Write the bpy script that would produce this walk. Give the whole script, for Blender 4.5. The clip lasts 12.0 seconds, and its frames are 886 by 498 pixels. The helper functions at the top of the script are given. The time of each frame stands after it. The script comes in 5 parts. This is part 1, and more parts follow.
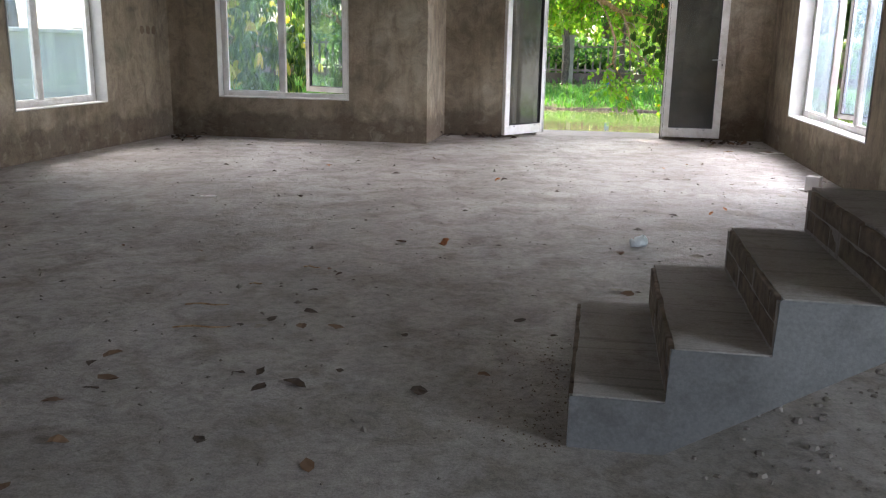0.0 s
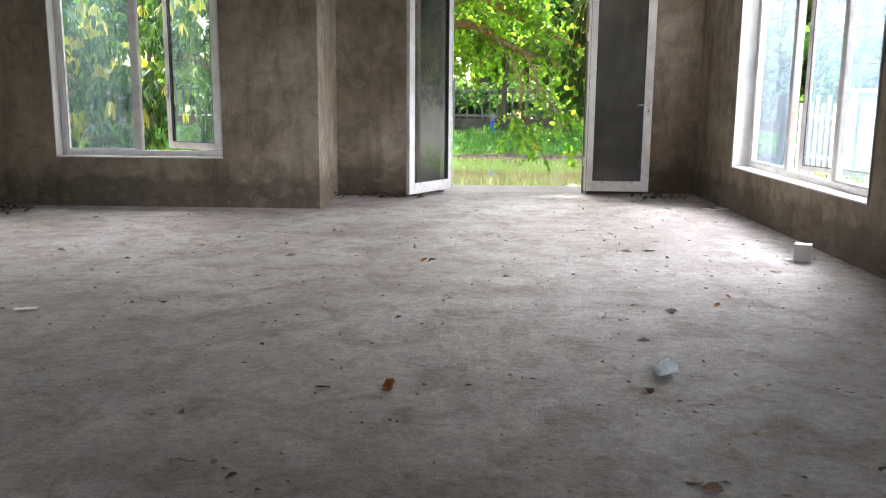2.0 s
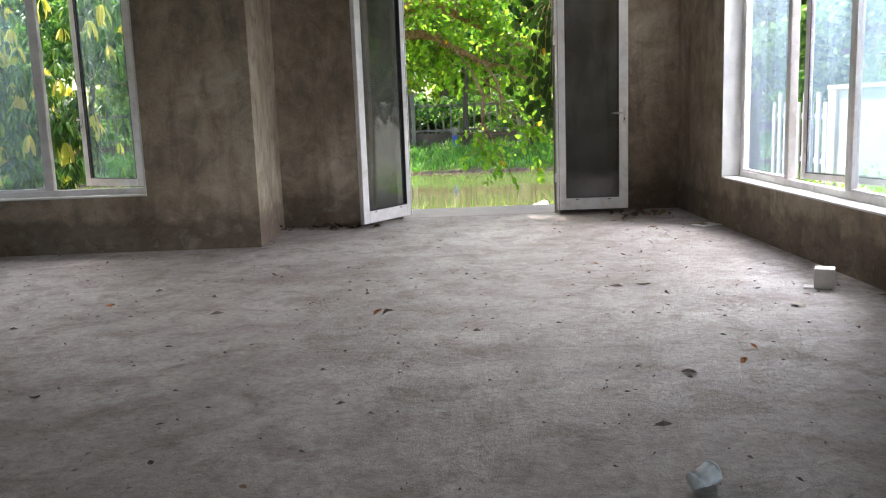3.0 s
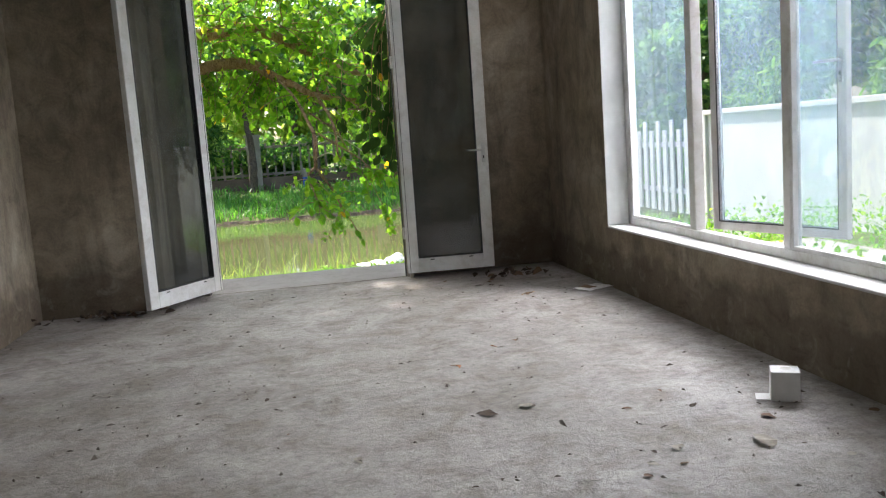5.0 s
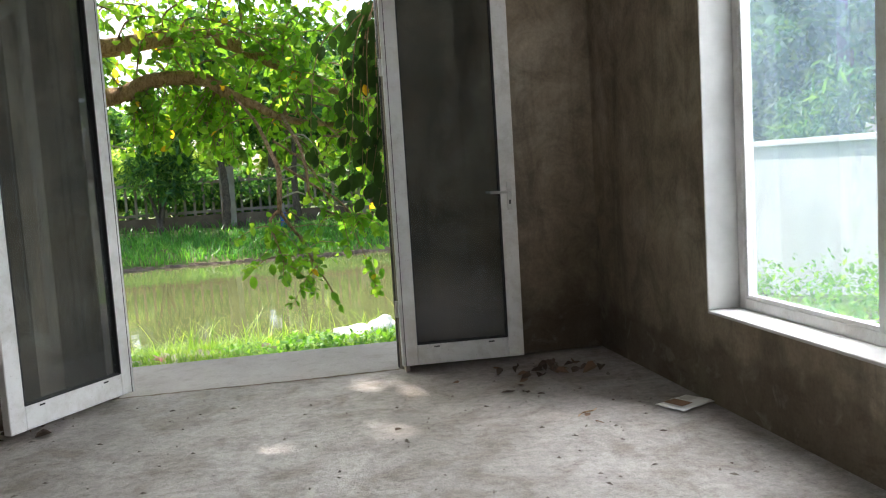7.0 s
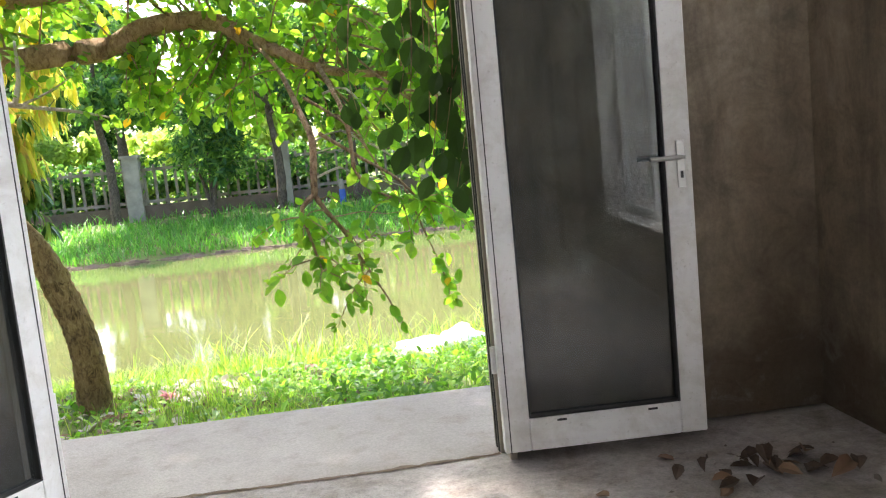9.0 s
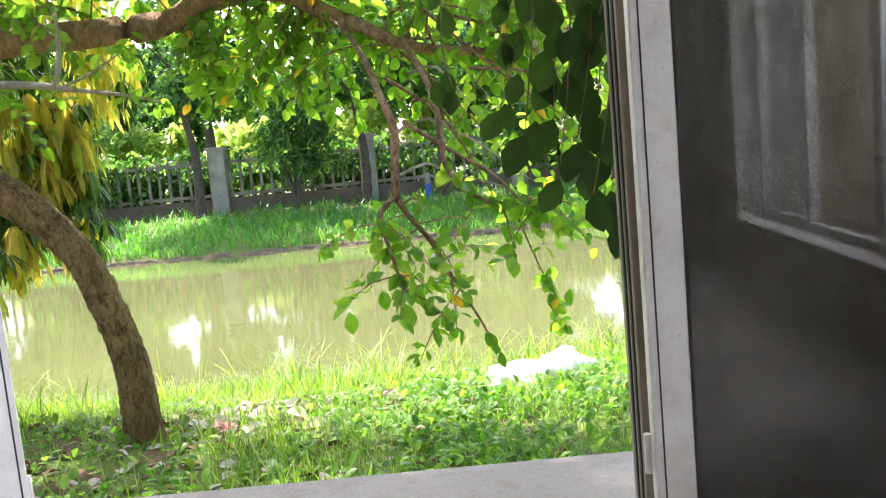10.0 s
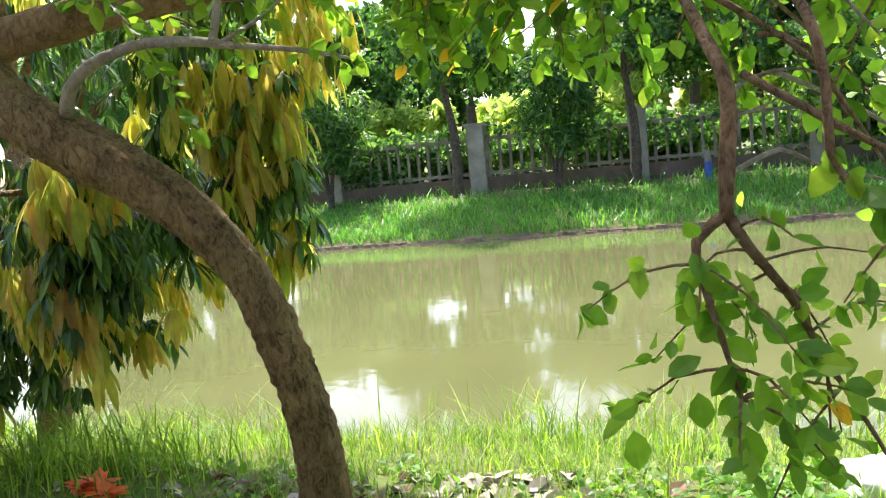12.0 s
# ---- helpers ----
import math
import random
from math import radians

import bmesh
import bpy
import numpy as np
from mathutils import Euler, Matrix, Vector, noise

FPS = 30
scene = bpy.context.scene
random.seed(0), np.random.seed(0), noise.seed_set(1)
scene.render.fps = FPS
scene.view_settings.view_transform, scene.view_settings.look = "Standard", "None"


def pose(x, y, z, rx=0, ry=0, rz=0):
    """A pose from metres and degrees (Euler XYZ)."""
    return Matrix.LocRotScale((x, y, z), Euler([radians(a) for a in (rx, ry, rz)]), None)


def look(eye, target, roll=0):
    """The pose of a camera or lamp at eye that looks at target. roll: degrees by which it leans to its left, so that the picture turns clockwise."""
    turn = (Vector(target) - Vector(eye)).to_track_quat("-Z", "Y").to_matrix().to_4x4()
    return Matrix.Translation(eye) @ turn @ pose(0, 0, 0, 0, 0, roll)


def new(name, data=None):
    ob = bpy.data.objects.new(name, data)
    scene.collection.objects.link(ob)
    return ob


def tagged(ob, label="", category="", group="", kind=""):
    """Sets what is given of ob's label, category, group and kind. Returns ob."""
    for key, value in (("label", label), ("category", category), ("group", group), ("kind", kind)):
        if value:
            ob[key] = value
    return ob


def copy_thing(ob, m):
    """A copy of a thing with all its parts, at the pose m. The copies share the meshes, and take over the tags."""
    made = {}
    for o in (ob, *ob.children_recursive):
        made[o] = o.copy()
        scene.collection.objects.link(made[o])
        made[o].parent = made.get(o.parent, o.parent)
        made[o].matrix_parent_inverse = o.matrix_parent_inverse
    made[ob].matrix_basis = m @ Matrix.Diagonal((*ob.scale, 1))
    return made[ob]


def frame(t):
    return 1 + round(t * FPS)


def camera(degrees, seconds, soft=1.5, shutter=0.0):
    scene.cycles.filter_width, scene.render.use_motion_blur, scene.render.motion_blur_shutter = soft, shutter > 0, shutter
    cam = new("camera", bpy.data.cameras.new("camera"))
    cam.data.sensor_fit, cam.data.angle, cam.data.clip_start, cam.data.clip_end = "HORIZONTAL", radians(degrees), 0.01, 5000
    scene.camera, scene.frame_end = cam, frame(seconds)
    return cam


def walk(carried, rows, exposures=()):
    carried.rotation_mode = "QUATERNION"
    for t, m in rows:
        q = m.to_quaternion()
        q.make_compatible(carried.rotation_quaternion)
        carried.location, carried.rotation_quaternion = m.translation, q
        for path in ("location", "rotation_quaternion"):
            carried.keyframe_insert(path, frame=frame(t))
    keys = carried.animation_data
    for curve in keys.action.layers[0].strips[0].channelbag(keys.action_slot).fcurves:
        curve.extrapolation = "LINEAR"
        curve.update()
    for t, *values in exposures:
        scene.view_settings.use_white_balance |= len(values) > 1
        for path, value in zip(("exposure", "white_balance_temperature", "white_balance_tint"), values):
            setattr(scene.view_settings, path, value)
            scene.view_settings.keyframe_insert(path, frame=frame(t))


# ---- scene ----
cam = camera(55.2, 12.0, soft=1.15)
PATH = [
    (0, (0.296, -2.318, 1.167), (-0.049, -0.403, 0.704), 1.0),
    (0.5, (0.09, -1.96, 1.197), (-0.111, -0.01, 0.799), 0.3),
    (1, (-0.043, -1.571, 1.176), (-0.115, 0.394, 0.808), 0.3),
    (1.5, (-0.154, -1.074, 1.159), (-0.194, 0.892, 0.797), 1.2),
    (2, (-0.275, -0.64, 1.175), (-0.331, 1.326, 0.815), 0.5),
    (2.5, (-0.268, -0.112, 1.18), (-0.305, 1.857, 0.826), -0.8),
    (4.5, (0.117, 1.813, 1.175), (0.365, 3.782, 0.931), -4.3),
    (5, (0.216, 2.325, 1.19), (0.546, 4.28, 0.93), -4.0),
    (5.5, (0.227, 2.901, 1.218), (0.619, 4.845, 0.958), -4.0),
    (6, (0.332, 3.437, 1.225), (0.716, 5.388, 1.019), -3.5),
    (6.5, (0.381, 3.961, 1.233), (0.766, 5.914, 1.046), -3.4),
    (8.5, (0.669, 6.049, 1.193), (0.948, 8.019, 0.987), -5.3),
    (9, (0.638, 6.566, 1.193), (0.851, 8.539, 0.948), -5.6),
    (9.5, (0.652, 7.087, 1.19), (0.692, 9.071, 0.948), -5.4),
    (10, (0.631, 7.542, 1.192), (0.645, 9.527, 0.951), -5.2),
    (10.5, (0.6, 8.027, 1.178), (0.602, 10.011, 0.923), -4.6),
    (11, (0.577, 8.508, 1.21), (0.5, 10.489, 0.949), -4.5),
    (11.5, (0.478, 8.916, 1.221), (0.33, 10.891, 0.943), -5.0),
    (12, (0.4, 9.332, 1.217), (-0.192, 11.227, 0.976), -5.8),
]
walk(cam, [(t, look(eye, target, roll)) for t, eye, target, roll in PATH],
     exposures=[(0.0, 2.5, 6400, 21), (1.5, 2.7, 6400, 20), (2.5, 2.33, 6400, 20), (4.5, 1.72, 6400, 17), (6.5, 1.58, 6400, 12), (8.5, 2.3, 6500, 18), (9.5, 2.4, 6400, 18), (10.5, 1.97, 6350, 22), (12.0, 1.72, 6350, 20)])

# ---------------------------------------------------------------- light
SUN_EL, SUN_AZ = 56.0, -30.0          # degrees; azimuth from +y towards +x
world = bpy.data.worlds.new("sky")
scene.world = world
world.use_nodes = True
wn = world.node_tree.nodes
wn.clear()
sky = wn.new("ShaderNodeTexSky")
sky.sky_type = "NISHITA"
sky.sun_disc = False
sky.sun_elevation = radians(SUN_EL)
sky.sun_rotation = radians(SUN_AZ)
sky.dust_density = 3.0
bg = wn.new("ShaderNodeBackground")
bg.inputs["Strength"].default_value = 0.15
wout = wn.new("ShaderNodeOutputWorld")
world.node_tree.links.new(sky.outputs[0], bg.inputs[0])
world.node_tree.links.new(bg.outputs[0], wout.inputs[0])

sun_data = bpy.data.lights.new("sun", "SUN")
sun_data.energy = 3.0
sun_data.angle = radians(1.4)
sun_data.color = (1.0, 0.94, 0.84)
sun = new("sun", sun_data)
sd = Vector((math.sin(radians(SUN_AZ)) * math.cos(radians(SUN_EL)), math.cos(radians(SUN_AZ)) * math.cos(radians(SUN_EL)), math.sin(radians(SUN_EL))))
sun.matrix_world = look(sd * 50, (0, 0, 0))


def skylight(name, at, target, w, h, power, color=(0.93, 0.97, 1.0)):
    """An added area lamp that stands in for sky light through an opening, from above its line of sight."""
    d = bpy.data.lights.new(name, "AREA")
    d.shape, d.size, d.size_y, d.energy, d.color = "RECTANGLE", w, h, power, color
    ob = new(name, d)
    ob.matrix_world = look(at, target)
    return ob


skylight("sky_door", (0.3, 11.3, 3.12), (0.3, 4.0, 0.6), 2.4, 0.6, 26, (1.0, 1.0, 0.94))
skylight("sky_east_window", (4.4, 7.0, 3.3), (0.6, 5.6, 0.3), 3.0, 1.4, 125, (0.95, 0.98, 1.0))
skylight("sky_east_window_steep", (3.5, 7.7, 3.4), (1.6, 5.0, 0.0), 3.2, 0.9, 185, (0.95, 0.98, 1.0))
skylight("sky_small_window", (-3.6, 9.6, 3.3), (-3.6, 5.5, 0.2), 1.6, 1.0, 21, (1.0, 1.0, 0.94))
skylight("sky_west_window", (-6.8, 5.7, 3.2), (-2.5, 5.5, 0.2), 1.6, 1.2, 34, (1.0, 0.97, 0.90))
# fill lamps for the near floor and stairs, at made-up unseen openings
skylight("fill_south_added", (-2.4, -4.9, 1.5), (-1.0, 2.0, 0.4), 1.2, 2.0, 5, (0.80, 0.90, 1.0))
skylight("fill_wing_added", (4.95, -2.2, 1.7), (1.5, 0.0, 0.3), 2.2, 1.5, 30, (0.80, 0.95, 0.97))


# ---------------------------------------------------------------- materials
def mat(name):
    m = bpy.data.materials.new(name)
    m.use_nodes = True
    nt = m.node_tree
    return m, nt, nt.nodes["Principled BSDF"]


def noise_tex(nt, scale, detail=4.0, rough=0.55, coord=None, dist=0.0):
    n = nt.nodes.new("ShaderNodeTexNoise")
    n.inputs["Scale"].default_value = scale
    n.inputs["Detail"].default_value = detail
    n.inputs["Roughness"].default_value = rough
    n.inputs["Distortion"].default_value = dist
    if coord is not None:
        nt.links.new(coord, n.inputs["Vector"])
    return n.outputs["Fac"]


def geo_pos(nt, sx=1.0, sy=1.0, sz=1.0):
    g = nt.nodes.new("ShaderNodeNewGeometry")
    mp = nt.nodes.new("ShaderNodeMapping")
    mp.inputs["Scale"].default_value = (sx, sy, sz)
    nt.links.new(g.outputs["Position"], mp.inputs["Vector"])
    return mp.outputs["Vector"]


def ramp(nt, fac, stops):
    r = nt.nodes.new("ShaderNodeValToRGB")
    els = r.color_ramp.elements
    while len(els) < len(stops):
        els.new(0.5)
    for e, (p, c) in zip(els, stops):
        e.position = p
        e.color = (*c, 1.0) if len(c) == 3 else c
    nt.links.new(fac, r.inputs["Fac"])
    return r.outputs["Color"]


def mix(nt, a, b, fac, mode="MIX"):
    n = nt.nodes.new("ShaderNodeMix")
    n.data_type = "RGBA"
    n.blend_type = mode
    for sock, v in ((n.inputs[0], fac), (n.inputs[6], a), (n.inputs[7], b)):
        if isinstance(v, (int, float)):
            sock.default_value = v
        elif isinstance(v, tuple):
            sock.default_value = (*v, 1.0)
        else:
            nt.links.new(v, sock)
    return n.outputs[2]


def bump(nt, bsdf, height, strength, distance=0.02):
    b = nt.nodes.new("ShaderNodeBump")
    b.inputs["Strength"].default_value = strength
    b.inputs["Distance"].default_value = distance
    nt.links.new(height, b.inputs["Height"])
    nt.links.new(b.outputs["Normal"], bsdf.inputs["Normal"])


def g3(v):
    return (v, v, v)


def concrete(name, dark, light, stain, rough=0.85, scale=1.0, relief=0.35):
    m, nt, b = mat(name)
    p = geo_pos(nt)
    big = noise_tex(nt, 0.9 * scale, 5, 0.6, p, 0.4)
    mid = noise_tex(nt, 6.0 * scale, 6, 0.65, p)
    fine = noise_tex(nt, 70.0 * scale, 4, 0.6, p)
    base = ramp(nt, big, [(0.30, dark), (0.70, light)])
    base = mix(nt, base, stain, ramp(nt, mid, [(0.52, (0, 0, 0)), (0.75, g3(0.6))]))
    base = mix(nt, base, ramp(nt, fine, [(0.35, g3(0.72)), (0.65, g3(1.12))]), 0.55, "MULTIPLY")
    nt.links.new(base, b.inputs["Base Color"])
    b.inputs["Roughness"].default_value = rough
    hsum = nt.nodes.new("ShaderNodeMath")
    hsum.operation = "ADD"
    nt.links.new(mid, hsum.inputs[0])
    nt.links.new(fine, hsum.inputs[1])
    bump(nt, b, hsum.outputs[0], relief, 0.012)
    return m


def screed():
    """Hand-floated cement floor: mottling, trowel sweeps, damp patches, grit."""
    m, nt, b = mat("screed_floor")
    p = geo_pos(nt)
    big = noise_tex(nt, 0.55, 6, 0.62, p, 0.8)
    mid = noise_tex(nt, 3.5, 7, 0.68, p, 0.6)
    sweep = noise_tex(nt, 7.0, 7, 0.66, p, 0.5)
    grit = noise_tex(nt, 26, 6, 0.72, p, 0.3)
    fine = noise_tex(nt, 110, 5, 0.7, p)
    chip = nt.nodes.new("ShaderNodeTexVoronoi")
    chip.inputs["Scale"].default_value = 9.0
    chip.inputs["Randomness"].default_value = 1.0
    nt.links.new(p, chip.inputs["Vector"])
    c = ramp(nt, big, [(0.32, (0.215, 0.192, 0.170)), (0.5, (0.315, 0.284, 0.264)), (0.68, (0.405, 0.375, 0.355))])
    c = mix(nt, c, (0.165, 0.138, 0.112), ramp(nt, mid, [(0.46, (0, 0, 0)), (0.66, g3(0.75))]))
    c = mix(nt, c, ramp(nt, sweep, [(0.34, g3(0.78)), (0.50, g3(1.0)), (0.66, g3(1.12))]), 0.8, "MULTIPLY")
    c = mix(nt, c, ramp(nt, grit, [(0.36, g3(0.68)), (0.50, g3(1.0)), (0.64, g3(1.18))]), 0.8, "MULTIPLY")
    c = mix(nt, c, ramp(nt, fine, [(0.30, g3(0.60)), (0.50, g3(1.0)), (0.70, g3(1.25))]), 0.7, "MULTIPLY")
    c = mix(nt, c, (0.10, 0.075, 0.055), ramp(nt, chip.outputs["Distance"], [(0.02, g3(0.75)), (0.07, g3(0.0))]))
    nt.links.new(c, b.inputs["Base Color"])
    r = ramp(nt, mid, [(0.3, g3(0.52)), (0.7, g3(0.78))])
    nt.links.new(r, b.inputs["Roughness"])
    h = mix(nt, grit, fine, 0.3)
    h = mix(nt, h, sweep, 0.4)
    bump(nt, b, h, 0.95, 0.022)
    return m


FLOOR = screed()
PORCH = concrete("porch_concrete", (0.27, 0.245, 0.22), (0.36, 0.335, 0.31), (0.19, 0.16, 0.135), 0.85, 1.4)
RENDER_SIDE = concrete("smooth_grey_render", (0.135, 0.135, 0.133), (0.235, 0.238, 0.236), (0.075, 0.072, 0.068), 0.8, 1.1, 0.14)
STAIR = concrete("stair_concrete", (0.26, 0.236, 0.22), (0.44, 0.408, 0.385), (0.15, 0.12, 0.095), 0.9, 1.6)
def score(m):
    """Dark scored lines across the treads."""
    nt = m.node_tree
    b = nt.nodes["Principled BSDF"]
    old = b.inputs["Base Color"].links[0].from_socket
    n = noise_tex(nt, 1.0, 3, 0.5, geo_pos(nt, 1.6, 52.0, 9.0), 0.3)
    c = mix(nt, old, (0.05, 0.043, 0.036), ramp(nt, n, [(0.56, (0, 0, 0)), (0.66, g3(0.32))]))
    nt.links.new(c, b.inputs["Base Color"])


score(STAIR)
MUD = concrete("mud_wall", (0.13, 0.09, 0.06), (0.24, 0.17, 0.12), (0.08, 0.06, 0.045), 0.95)


def plaster():
    m, nt, b = mat("raw_cement_render")
    p = geo_pos(nt)
    streak = geo_pos(nt, 1.6, 1.6, 0.35)
    big = noise_tex(nt, 0.8, 6, 0.62, p, 0.6)
    st = noise_tex(nt, 2.4, 6, 0.65, streak, 0.3)
    fine = noise_tex(nt, 55, 5, 0.65, p)
    base = ramp(nt, big, [(0.30, (0.180, 0.142, 0.098)), (0.50, (0.300, 0.243, 0.174)), (0.70, (0.425, 0.365, 0.282))])
    base = mix(nt, base, (0.105, 0.080, 0.056), ramp(nt, st, [(0.48, (0, 0, 0)), (0.74, g3(0.8))]))
    patch = noise_tex(nt, 4.5, 7, 0.7, p, 0.7)
    base = mix(nt, base, ramp(nt, patch, [(0.34, g3(0.62)), (0.50, g3(1.0)), (0.66, g3(1.28))]), 0.85, "MULTIPLY")
    # tide mark of rising damp with an irregular upper edge
    sep = nt.nodes.new("ShaderNodeSeparateXYZ")
    nt.links.new(p, sep.inputs[0])
    edge = nt.nodes.new("ShaderNodeMath")
    edge.operation = "MULTIPLY_ADD"
    nt.links.new(noise_tex(nt, 3.2, 5, 0.6, p), edge.inputs[0])
    edge.inputs[1].default_value = -0.5
    nt.links.new(sep.outputs["Z"], edge.inputs[2])
    damp = ramp(nt, edge.outputs[0], [(0.0, g3(0.7)), (0.08, g3(0.25)), (0.30, g3(0.0))])
    base = mix(nt, base, (0.085, 0.060, 0.040), damp)
    # flaked patches and reddish mould below the sills
    low = ramp(nt, sep.outputs["Z"], [(0.10, g3(1.0)), (0.48, g3(0.0))])
    flake = ramp(nt, noise_tex(nt, 7.5, 5, 0.6, p, 0.9), [(0.55, g3(0.0)), (0.68, g3(0.32))])
    base = mix(nt, base, (0.40, 0.355, 0.29), mix(nt, flake, low, 1.0, "MULTIPLY"))
    mould = ramp(nt, noise_tex(nt, 5.0, 6, 0.7, geo_pos(nt, 1.0, 1.0, 2.4), 0.6), [(0.52, g3(0.0)), (0.66, g3(0.5))])
    base = mix(nt, base, (0.062, 0.036, 0.026), mix(nt, mould, low, 1.0, "MULTIPLY"))
    base = mix(nt, base, ramp(nt, fine, [(0.35, g3(0.75)), (0.65, g3(1.1))]), 0.5, "MULTIPLY")
    nt.links.new(base, b.inputs["Base Color"])
    b.inputs["Roughness"].default_value = 0.92
    bump(nt, b, fine, 0.3, 0.008)
    return m


PLASTER = plaster()


def simple(name, col, rough=0.5, metal=0.0, var=0.15, scale=9.0, bumps=0.08, island=False, col2=None):
    m, nt, b = mat(name)
    p = geo_pos(nt)
    n = noise_tex(nt, scale, 5, 0.6, p)
    lo = tuple(c * (1 - var) for c in col)
    hi = tuple(min(1.0, c * (1 + var)) for c in col)
    c = ramp(nt, n, [(0.3, lo), (0.7, hi)])
    if island:
        g = nt.nodes.new("ShaderNodeNewGeometry")
        c2 = ramp(nt, g.outputs["Random Per Island"], [(0.0, tuple(v * 0.75 for v in (col2 or col))), (0.5, col), (1.0, col2 or tuple(v * 1.3 for v in col))])
        c = mix(nt, c, c2, 0.6)
    nt.links.new(c, b.inputs["Base Color"])
    b.inputs["Roughness"].default_value = rough
    b.inputs["Metallic"].default_value = metal
    if bumps:
        bump(nt, b, noise_tex(nt, scale * 8, 4, 0.6, p), bumps, 0.005)
    return m


def upvc():
    m, nt, b = mat("white_upvc")
    p = geo_pos(nt)
    d = noise_tex(nt, 7, 6, 0.7, p, 0.4)
    s = noise_tex(nt, 60, 3, 0.6, p)
    c = ramp(nt, d, [(0.30, (0.60, 0.575, 0.53)), (0.55, (0.78, 0.77, 0.75))])
    c = mix(nt, c, (0.30, 0.26, 0.21), ramp(nt, s, [(0.62, (0, 0, 0)), (0.80, g3(0.5))]))
    nt.links.new(c, b.inputs["Base Color"])
    b.inputs["Roughness"].default_value = 0.38
    return m


UPVC = upvc()
BRICK = simple("dirty_red_brick", (0.165, 0.125, 0.095), 0.92, 0, 0.5, 18, 0.5)
WHITEPAINT = simple("white_reveal_paint", (0.56, 0.55, 0.525), 0.75, 0, 0.12, 5, 0.1)
JAMBMAT = simple("grey_beige_jamb", (0.31, 0.265, 0.215), 0.5, 0, 0.2, 12)
GASKET = simple("black_rubber", (0.02, 0.02, 0.02), 0.6)
METAL = simple("satin_metal", (0.55, 0.54, 0.52), 0.35, 0.9)
WALLWHITE = simple("white_limewash", (0.53, 0.525, 0.515), 0.85, 0, 0.14, 1.4)
CARD = simple("white_card", (0.80, 0.79, 0.77), 0.6, 0, 0.05, 20)
PAPERM = simple("printed_paper", (0.66, 0.64, 0.60), 0.7, 0, 0.2, 30)
PLASTIC_BAG = simple("white_sack", (0.86, 0.87, 0.88), 0.45, 0, 0.05, 8)
PINK = simple("pink_petal", (0.78, 0.36, 0.38), 0.6, 0, 0.25, 30)
ORANGE = simple("orange_petal", (0.85, 0.16, 0.03), 0.5, 0, 0.2, 30)
BLUE = simple("blue_paint", (0.05, 0.12, 0.42), 0.5)
FENCEPAINT = simple("weathered_fence_paint", (0.27, 0.225, 0.17), 0.9, 0, 0.45, 3)
POSTPAINT = simple("pale_post_paint", (0.40, 0.35, 0.28), 0.9, 0, 0.3, 3)
SOIL = simple("soil", (0.12, 0.085, 0.055), 0.95, 0, 0.4, 6, 0.5)


def clear(name, dust, tint=(0.94, 0.97, 0.96), ior=1.5, long=0.3):
    """Dusty window glass: mostly clear, with wiped streaks of pale dust."""
    m, nt, b = mat(name)
    b.inputs["Base Color"].default_value = (*tint, 1)
    b.inputs["Roughness"].default_value = 0.0
    b.inputs["IOR"].default_value = ior
    b.inputs["Transmission Weight"].default_value = 1.0
    dif = nt.nodes.new("ShaderNodeBsdfTranslucent")
    dif.inputs["Color"].default_value = (0.52, 0.70, 0.82, 1)
    dif2 = nt.nodes.new("ShaderNodeBsdfDiffuse")
    dif2.inputs["Color"].default_value = (0.6, 0.62, 0.6, 1)
    both = nt.nodes.new("ShaderNodeMixShader")
    both.inputs[0].default_value = 0.4
    nt.links.new(dif.outputs[0], both.inputs[1])
    nt.links.new(dif2.outputs[0], both.inputs[2])
    ms = nt.nodes.new("ShaderNodeMixShader")
    st = noise_tex(nt, 3.0, 6, 0.6, geo_pos(nt, 2.5 * long ** 0.5, 2.5 * long ** 0.5, long), 0.3)
    f = ramp(nt, st, [(0.3, g3(dust * 0.55)), (0.7, g3(dust * 1.45))])
    nt.links.new(f, ms.inputs[0])
    nt.links.new(b.outputs[0], ms.inputs[1])
    nt.links.new(both.outputs[0], ms.inputs[2])
    nt.links.new(ms.outputs[0], nt.nodes["Material Output"].inputs["Surface"])
    return m


GLASS = clear("dusty_window_glass", 0.06, (0.70, 0.83, 0.86))
HAZEGLASS = clear("hazy_window_glass", 0.10, (0.88, 0.95, 0.98))
DOORGLASS = clear("grey_door_glass", 0.055, (0.55, 0.60, 0.60), 1.48, 2.0)
CLEARPLASTIC = simple("cloudy_clear_plastic", (0.78, 0.84, 0.86), 0.12, 0, 0.15, 60, 0.3)


